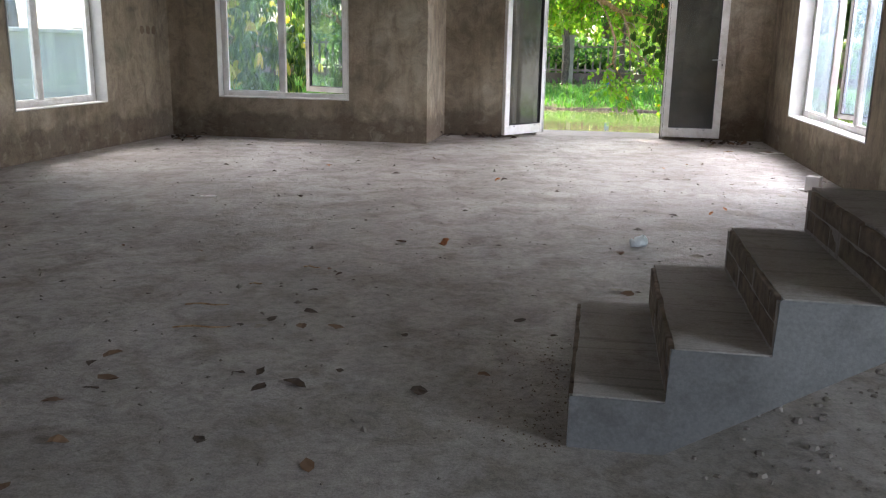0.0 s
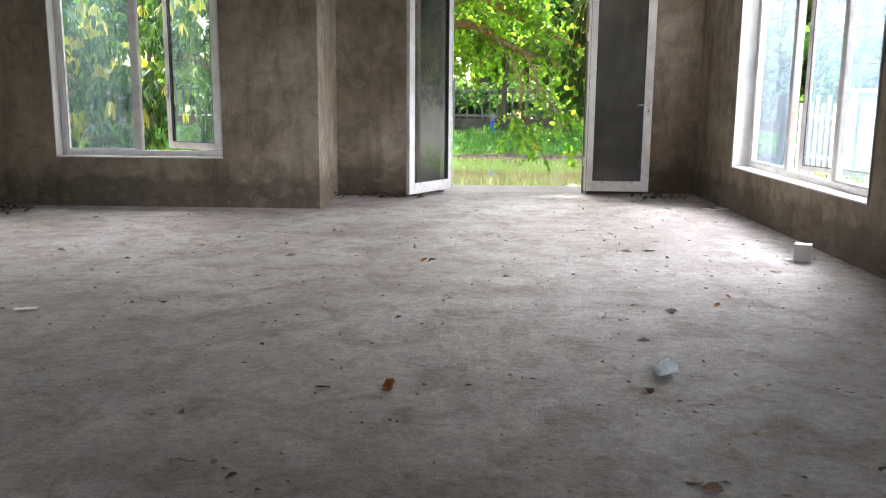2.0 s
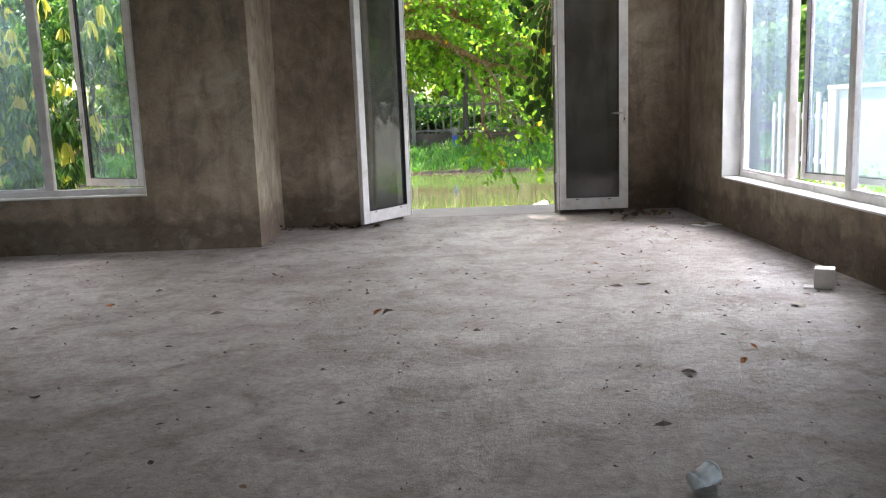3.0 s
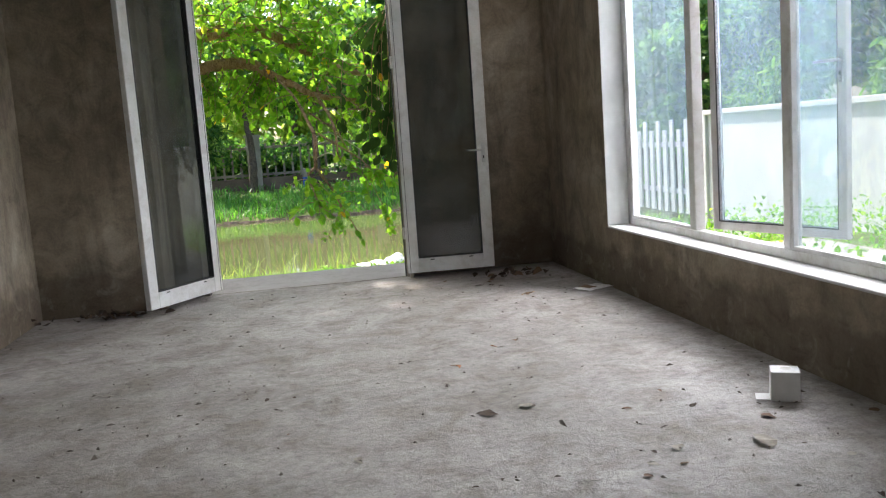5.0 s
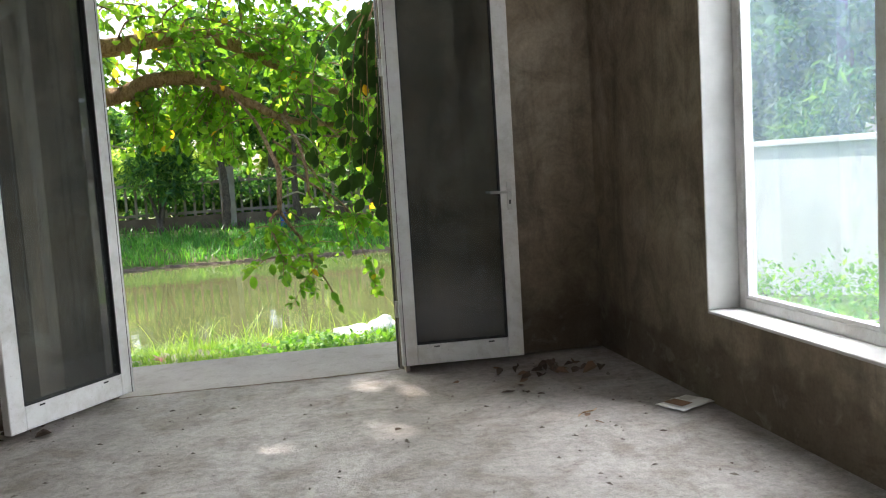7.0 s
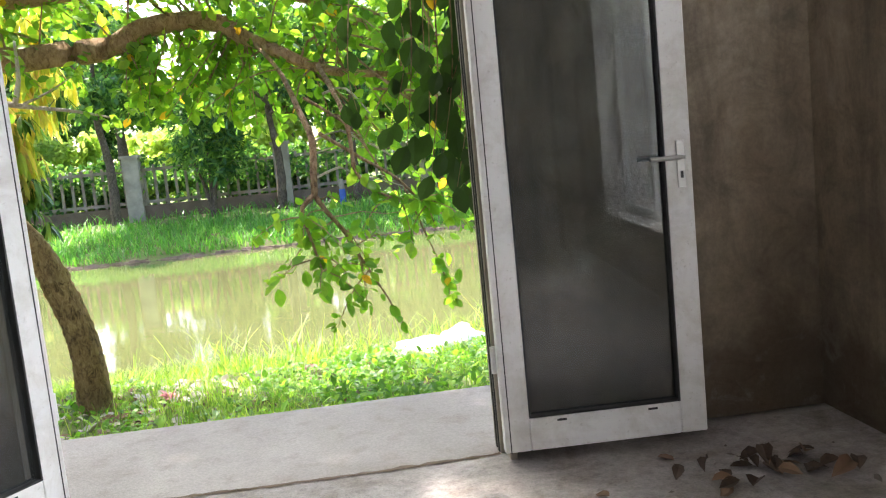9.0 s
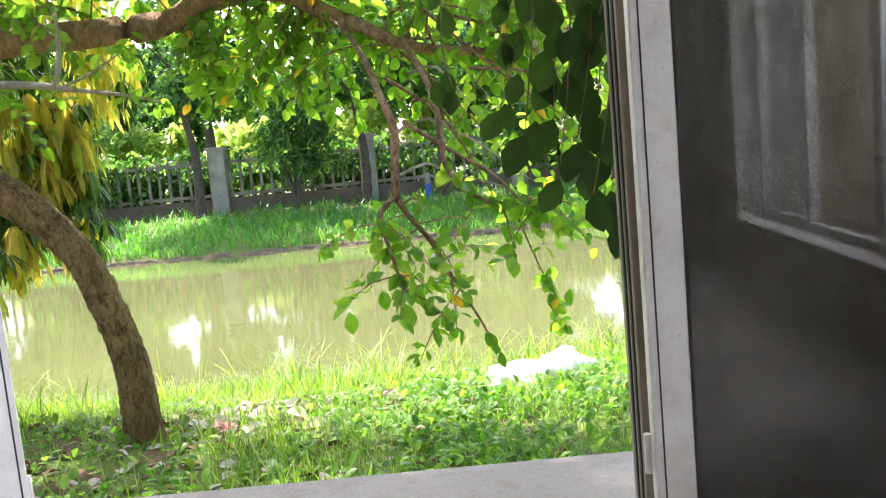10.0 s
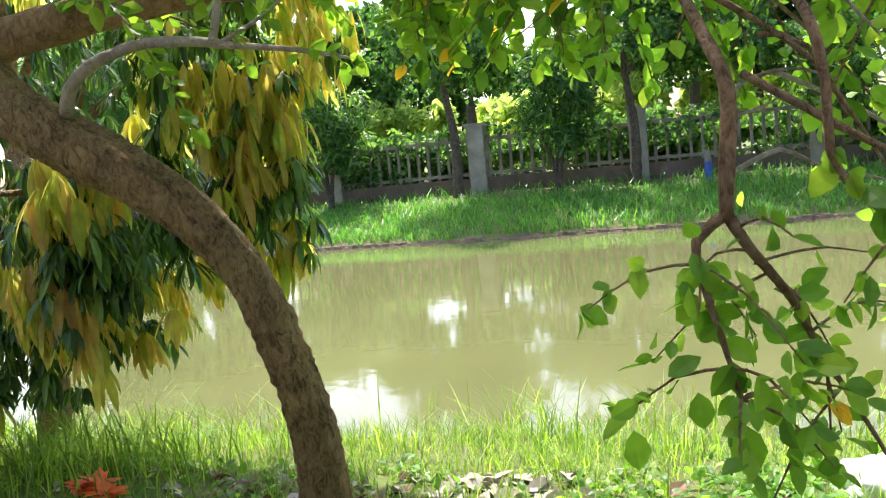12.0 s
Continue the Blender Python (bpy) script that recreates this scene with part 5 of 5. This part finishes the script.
flower("pink_flower", (-0.70, 12.40), PINK, 26, 0.07, 1, "faded pink cloth flower lying in the grass")
flower("orange_flower", (-2.75, 12.85), ORANGE, 30, 0.12, 2, "bright orange cloth flower lying under the tree")
flower("orange_flower", (-2.62, 12.78), ORANGE, 22, 0.10, 3, "bright orange cloth flower lying under the tree")


def litter(name, rng, n, place, s0, s1, material, label, ground=True, curl=0.5):
    lv = Leaves(BROAD)
    for _ in range(n):
        x, y = place(rng)
        z = (ground_z(x, y) if ground else 0.0) + 0.012
        a = rng.uniform(0, 6.28)
        lv.add((x, y, z), (math.cos(a), math.sin(a), rng.uniform(0.0, 0.25)), (rng.uniform(-0.5, 0.5), rng.uniform(-0.5, 0.5), 1), rng.uniform(s0, s1), rng.uniform(0.1, 0.9), rng.uniform(-0.1, curl))
    return tagged(lv.link(name, material), label, "leaf litter", "", "stuff")


litter("bank_litter", R, 170, lambda r: (r.gauss(-1.2, 1.3), r.uniform(10.9, 13.5)), 0.06, 0.15, PALELITTER, "pale fallen leaves scattered in the grass")
litter("bare_patch_litter", R, 60, lambda r: (r.gauss(-0.65, 0.22), r.gauss(13.05, 0.28)), 0.09, 0.17, PALELITTER, "pale dry leaves lying together on a bare patch")
litter("bank_litter_brown", R, 260, lambda r: (r.gauss(-1.6, 1.2), r.uniform(11.2, 13.4)), 0.06, 0.14, DRYLEAF, "brown fallen leaves around the leaning tree")


DEBRIS = simple("crumbs", (0.12, 0.10, 0.085), 0.9, 0, 0.4, 30, 0, True, (0.30, 0.27, 0.24))

# ---------------------------------------------------------------- things on the floor of the room
def white_box():
    ob = empty("white_box", (2.175, 5.51, 0))
    ob.rotation_euler = (0, 0, radians(-27))
    tagged(ob, "small open white cardboard box lying on the floor", "box")
    w, d, h, t = 0.057, 0.054, 0.122, 0.002
    bm = boxes((-w, w, -d, d, 0.0, t), (-w, -w + t, -d, d, t, h), (w - t, w, -d, d, t, h), (-w + t, w - t, -d, -d + t, t, h), (-w + t, w - t, d - t, d, t, h))
    part("box_body", bm, CARD, ob)
    part("lid", boxes((-w, w, -d, d, h + 0.0005, h + 0.0025)), CARD, ob)
    bm = bmesh.new()
    box(bm, -w - 0.06, -w - 0.001, -d + 0.01, d - 0.01, 0.002, 0.004)
    part("flap", bm, CARD, ob)
    bm = bmesh.new()
    bmesh.ops.create_circle(bm, cap_ends=True, segments=20, radius=0.022, matrix=Matrix.Translation((0.005, 0.01, h + 0.003)))
    part("print", bm, PAPERM, ob, "faint grey round print")
    return ob


white_box()


BLEACHED = simple("bleached_leaf", (0.29, 0.255, 0.21), 0.8, 0, 0.3, 30, 0.1)
DARKDRY = simple("dark_dry_leaf", (0.055, 0.035, 0.022), 0.85, 0, 0.35, 40)
RUSTLEAF = simple("rust_leaf", (0.36, 0.13, 0.045), 0.75, 0, 0.3, 30)


def dry_leaf(px, py, size, rz, tilt, seed, material=None, label="curled dry brown leaf on the cement floor"):
    rng = random.Random(seed)
    lv = Leaves(BROAD)
    lv.add((0, 0, 0), (1, 0, math.tan(radians(tilt))), (0, rng.uniform(-0.5, 0.5), 1), size * 0.66, rng.uniform(0.15, 0.95), rng.uniform(-0.5, 0.5))
    j = 0.055 * size
    twist = rng.uniform(-4.0, 4.0)
    flat = 0.22 if tilt < 4 else 0.55
    lv.verts = [(x + rng.uniform(-j, j), y * math.cos(twist * x) + rng.uniform(-j, j), flat * (z + y * math.sin(twist * x)) + 0.4 * rng.uniform(-j, j)) for x, y, z in lv.verts]
    zmin = min(v[2] for v in lv.verts)
    ob = lv.link("dry_leaf", material or DRYLEAF)
    ob.matrix_world = pose(px, py, 0.002 - zmin, 0, 0, rz)
    return tagged(ob, label, "leaf", "dry leaves on the floor")


LEAVES_A = [(1.55, 8.85, 0.12), (1.68, 8.78, 0.09), (1.77, 8.76, 0.08), (1.35, 9.18, 0.1), (1.71, 9.03, 0.1), (0.98, 8.77, 0.06), (0.94, 8.43, 0.07), (1.4, 8.64, 0.05), (1.82, 8.28, 0.07), (1.86, 8.15, 0.07), (2.05, 8.5, 0.04), (2.04, 7.94, 0.05), (2.12, 7.46, 0.03), (0.96, 6.59, 0.05), (0.04, 7.49, 0.03), (2.35, 6.0, 0.1), (2.13, 6.74, 0.03), (-0.48, 5.27, 0.12), (-1.37, 6.52, 0.08), (0.09, 5.82, 0.03), (0.13, 6.34, 0.04), (0.84, 5.08, 0.04), (1.25, 6.87, 0.08), (1.38, 6.94, 0.09), (1.53, 5.61, 0.07), (1.48, 5.45, 0.03), (1.54, 5.35, 0.05), (1.42, 5.11, 0.05), (1.49, 5.0, 0.06), (1.73, 5.8, 0.04)]
LEAVES_B = [(1.76, 5.54, 0.07), (1.33, 4.66, 0.04), (1.43, 4.58, 0.04), (1.96, 5.34, 0.1), (1.81, 5.02, 0.03), (1.96, 5.02, 0.03), (1.92, 4.58, 0.05), (1.76, 4.34, 0.03), (2.39, 5.21, 0.09), (1.72, 8.94, 0.1), (-1.98, 3.96, 0.12), (-1.34, 3.57, 0.05), (-1.23, 3.18, 0.05), (-0.82, 2.62, 0.1), (-0.88, 2.99, 0.05), (-1.01, 1.78, 0.06), (0.98, 5.74, 0.15), (0.87, 6.55, 0.05), (1.29, 4.94, 0.06), (1.32, 4.51, 0.04), (0.9, 3.95, 0.11), (1.12, 3.33, 0.03), (1.25, 2.67, 0.07), (0.47, 2.6, 0.11), (0.52, 1.79, 0.12), (0.79, 1.89, 0.04), (1.05, 1.93, 0.08), (2.04, 5.46, 0.04), (1.84, 4.5, 0.04), (-1.45, 6.61, 0.07)]
LEAVES_C = [(-2.41, 3.48, 0.04), (0.74, 5.03, 0.04), (0.0, 6.37, 0.05), (-0.62, 5.32, 0.09), (-2.32, 5.74, 0.09), (-1.0, 1.48, 0.08), (-1.06, 1.06, 0.13), (-0.95, 1.11, 0.1), (-0.88, 0.92, 0.11), (-0.72, 0.98, 0.12), (-1.18, 0.93, 0.08), (-0.02, 1.22, 0.1), (0.05, 1.62, 0.05), (-1.46, 0.51, 0.13), (-1.42, 0.26, 0.16), (-0.87, 0.39, 0.08), (-0.66, 0.32, 0.13), (-0.27, 0.42, 0.13), (-1.94, 2.1, 0.06), (-1.08, 1.88, 0.06), (0.18, 1.08, 0.06), (-0.46, 0.96, 0.08), (-1.78, 1.24, 0.04), (-2.4, 2.1, 0.04)]
LEAVES_D = [(-1.2, -0.22, 0.11), (-0.86, -0.11, 0.09), (-0.83, -0.16, 0.06), (-0.91, 0.38, 0.09), (-1.21, -0.48, 0.08), (-0.09, 0.57, 0.07), (-0.59, 0.48, 0.06), (-1.34, 0.16, 0.10), (-1.52, 0.40, 0.09), (-1.47, 0.02, 0.11), (-0.45, -0.25, 0.10), (-0.78, 0.28, 0.09), (2.02, 9.39, 0.06), (2.05, 9.11, 0.1), (1.69, 9.36, 0.1)]
for k, (x, y, s) in enumerate(LEAVES_A + LEAVES_B + LEAVES_C + LEAVES_D):
    dry_leaf(x, y, s, (k * 97) % 360, (k * 7) % 11, k, DARKDRY if k % 5 < 3 else DRYLEAF)


dry_leaf(-0.585, 2.59, 0.13, 60, 42, 501, RUSTLEAF, "upright curled rust-orange dry leaf on the floor")
dry_leaf(-0.56, 2.57, 0.10, 200, 30, 502, RUSTLEAF, "upright curled rust-orange dry leaf on the floor")
dry_leaf(-0.61, 5.25, 0.11, 20, 25, 503, RUSTLEAF, "curled rust-red dry leaf on the floor")
dry_leaf(-2.315, 5.72, 0.10, 140, 25, 504, RUSTLEAF, "curled rust-red dry leaf on the floor")
for k, (x, y, s) in enumerate(((0.85, 2.67, 0.15), (0.78, 2.19, 0.1), (1.15, 2.25, 0.1), (0.47, 1.86, 0.13), (0.35, 5.45, 0.09), (1.08, 5.8, 0.14), (1.5, 5.1, 0.11), (1.39, 5.01, 0.08), (2.06, 4.89, 0.08), (1.82, 5.14, 0.19), (-1.10, 0.92, 0.11))):
    dry_leaf(x, y, s, k * 71, 3, 511 + k, BLEACHED, "flat pale bleached dry leaf on the floor")
for k, (x, y) in enumerate(((1.13, 4.05), (1.28, 4.26), (1.25, 6.88), (0.96, 6.59))):
    dry_leaf(x, y, 0.08, 40 + k * 83, 20, 540 + k, RUSTLEAF, "curled rust-red dry leaf on the floor")


def stick(x, y, length, rz, seed):
    bm = bmesh.new()
    h = length / 2
    tube(bm, [(-h, 0, 0.005), (-h * 0.3, 0.012, 0.007), (h * 0.4, -0.008, 0.006), (h, 0.006, 0.004)], [0.003, 0.004, 0.0035, 0.002], 7, 0.3, seed)
    ob = part("dry_twig", bm, TWIG, None, "", True)
    ob.matrix_world = pose(x, y, 0, 0, 0, rz)
    return tagged(ob, "thin brown dry twig lying on the floor", "twig", "dry twigs on the floor")


for k, (x, y, s, rz) in enumerate(((-1.42, 1.14, 0.20, 12), (-1.34, 1.52, 0.06, 20), (-1.18, 1.90, 0.09, 2), (0.76, 2.20, 0.09, -5), (-1.30, 0.84, 0.24, 15), (0.62, 2.95, 0.05, 50), (1.85, 8.33, 0.16, 35))):
    stick(x, y, s, rz, 700 + k)


def cup():
    ob = empty("plastic_cup", (0.57, 2.84, 0))
    tagged(ob, "crushed clear plastic cup lying on the floor", "cup")
    bm = bmesh.new()
    tube(bm, [(-0.045, 0, 0.030), (-0.015, 0.0, 0.034), (0.04, 0.01, 0.038)], [0.024, 0.030, 0.036], 16, 0.5, 3)
    part("cup_body", bm, CLEARPLASTIC, ob, "", True)
    bm = bmesh.new()
    tube(bm, [(0.04, 0.01, 0.038), (0.045, 0.011, 0.038)], [0.038, 0.038], 16)
    part("rim", bm, CLEARPLASTIC, ob)
    ob.rotation_euler = (0, 0, radians(25))


cup()


def paper(name, x, y, w, d, rz, label, printed=True):
    ob = empty(name, (x, y, 0.0))
    ob.rotation_euler = (0, 0, radians(rz))
    tagged(ob, label, "paper")
    bm = bmesh.new()
    n = 8
    g = [[bm.verts.new((-w / 2 + w * i / n, -d / 2 + d * j / n, 0.006 + 0.007 * (1 + noise.noise(Vector((i * 0.5 + x, j * 0.5, 2)))))) for i in range(n + 1)] for j in range(n + 1)]
    for j in range(n):
        for i in range(n):
            bm.faces.new((g[j][i], g[j][i + 1], g[j + 1][i + 1], g[j + 1][i]))
    r = bmesh.ops.extrude_face_region(bm, geom=bm.faces[:])
    bmesh.ops.translate(bm, vec=(0, 0, -0.002), verts=[v for v in r["geom"] if isinstance(v, bmesh.types.BMVert)])
    bmesh.ops.recalc_face_normals(bm, faces=bm.faces)
    part("sheet", bm, CARD, ob, "", True)
    if printed:
        part("printed_block", boxes((-w * 0.36, -w * 0.02, -d * 0.3, d * 0.36, 0.0225, 0.0235)), DRYLEAF, ob, "brown printed picture")
        part("printed_block", boxes((w * 0.06, w * 0.38, -d * 0.1, d * 0.30, 0.0225, 0.0235)), PAPERM, ob, "grey printed text block")
    return ob


paper("leaflet", 2.33, 8.27, 0.24, 0.17, 25, "printed paper leaflet lying by the wall")
paper("paper_scrap", -2.66, 3.75, 0.12, 0.05, 15, "small blank paper scrap on the floor", False)


def pile(name, cx, cy, rx, ry, n, seed, label):
    rng = random.Random(seed)
    ob = empty(name, (cx, cy, 0))
    tagged(ob, label, "leaf pile")
    for k in range(n):
        lv = Leaves(BROAD)
        a = rng.uniform(0, 6.28)
        lv.add((0, 0, 0), (math.cos(a), math.sin(a), rng.uniform(-0.05, 0.35)), (rng.uniform(-0.6, 0.6), rng.uniform(-0.6, 0.6), 1), rng.uniform(0.05, 0.095), rng.uniform(0.3, 1.1), rng.uniform(-0.3, 0.6))
        zmin = min(v[2] for v in lv.verts)
        lf = lv.link("leaf", DARKDRY if k % 4 else DRYLEAF, ob)
        lf.location = (rng.gauss(0, rx), rng.gauss(0, ry), 0.002 - zmin + rng.uniform(0, 0.02))
    return ob


pile("leaf_pile", 1.90, 9.18, 0.16, 0.10, 24, 3, "pile of dry brown leaves blown into the corner")
pile("leaf_pile", -1.35, 9.00, 0.22, 0.05, 40, 4, "dark dry leaves gathered along the recess wall")
pile("leaf_pile", -4.75, 7.55, 0.10, 0.12, 22, 6, "dry leaves gathered in the corner of the room")

# crumbs of cement and bits of bark, too many to count
Rd = random.Random(99)
verts, faces = [], []
for k in range(1900):
    x, y = Rd.uniform(-4.9, 2.4), Rd.uniform(-2.5, 9.5)
    if -0.1 < x and 0 < y < 1.2:
        continue
    r = Rd.uniform(0.002, 0.007) * (2.2 if Rd.random() < 0.06 else 1)
    i0 = len(verts)
    a = Rd.uniform(0, 6.28)
    el = Rd.uniform(1, 3.5)
    for dx, dy, dz in ((el, 0, 0), (0, 1, 0), (-el, 0, 0), (0, -1, 0), (0.1, 0.1, 1.2)):
        verts.append((x + r * (dx * math.cos(a) - dy * math.sin(a)), y + r * (dx * math.sin(a) + dy * math.cos(a)), r * dz + 0.0005))
    faces += [(i0, i0 + 1, i0 + 4), (i0 + 1, i0 + 2, i0 + 4), (i0 + 2, i0 + 3, i0 + 4), (i0 + 3, i0, i0 + 4)]
me = bpy.data.meshes.new("floor_debris")
me.from_pydata(verts, [], faces)
me.materials.append(DEBRIS)
tagged(new("floor_debris", me), "fine crumbs of cement and plant bits on the floor", "debris", "", "stuff")


# rubble and soil round the foot of the stairs
def chunks(name, rng, n, place, r0, r1, material, label, category):
    verts, faces = [], []
    for _ in range(n):
        x, y = place(rng)
        r = r0 + (r1 - r0) * rng.random() ** 3
        i0 = len(verts)
        for dz, w in ((0.0, 1.0), (rng.uniform(0.5, 1.1), rng.uniform(0.45, 0.8))):
            for a in range(5):
                t = a * 1.257 + rng.uniform(-0.35, 0.35)
                verts.append((x + math.cos(t) * r * w * rng.uniform(0.9, 1.5), y + math.sin(t) * r * w, 0.001 + dz * r))
        faces += [(i0 + a, i0 + (a + 1) % 5, i0 + 5 + (a + 1) % 5, i0 + 5 + a) for a in range(5)] + [tuple(i0 + 5 + a for a in range(5))]
    me = bpy.data.meshes.new(name)
    me.from_pydata(verts, [], faces)
    me.materials.append(material)
    return tagged(new(name, me), label, category, "", "stuff")


chunks("stair_rubble", Rd, 700, lambda r: (r.uniform(0.62, 2.6), r.uniform(-0.55, 0.95)), 0.003, 0.016, DEBRIS, "broken bits of grey cement under the stairs", "rubble")
chunks("stair_soil", Rd, 700, lambda r: (0.24 - abs(r.gauss(0, 0.16)), r.uniform(0.02, 1.05)), 0.0006, 0.0040, SOIL, "brown soil and crumbs swept against the first step", "soil")


def wall_patch(y, seed):
    """A filled hole for a socket: a shallow disc of darker cement on the wall."""
    rng = random.Random(seed)
    bm = bmesh.new()
    ring = [bm.verts.new((WX + 0.002, y + 0.052 * math.cos(a * 0.524) * rng.uniform(0.8, 1.15), 1.31 + 0.052 * math.sin(a * 0.524) * rng.uniform(0.8, 1.15))) for a in range(12)]
    mid = bm.verts.new((WX + 0.008, y, 1.31))
    for a in range(12):
        bm.faces.new((ring[a], ring[(a + 1) % 12], mid))
    ob = link("wall_patch", bm, MUD)
    return tagged(ob, "round patch of darker cement on the raw wall", "wall patch", "cement patches on the wall")


for k in range(3):
    wall_patch(7.36 + 0.14 * k, 800 + k)
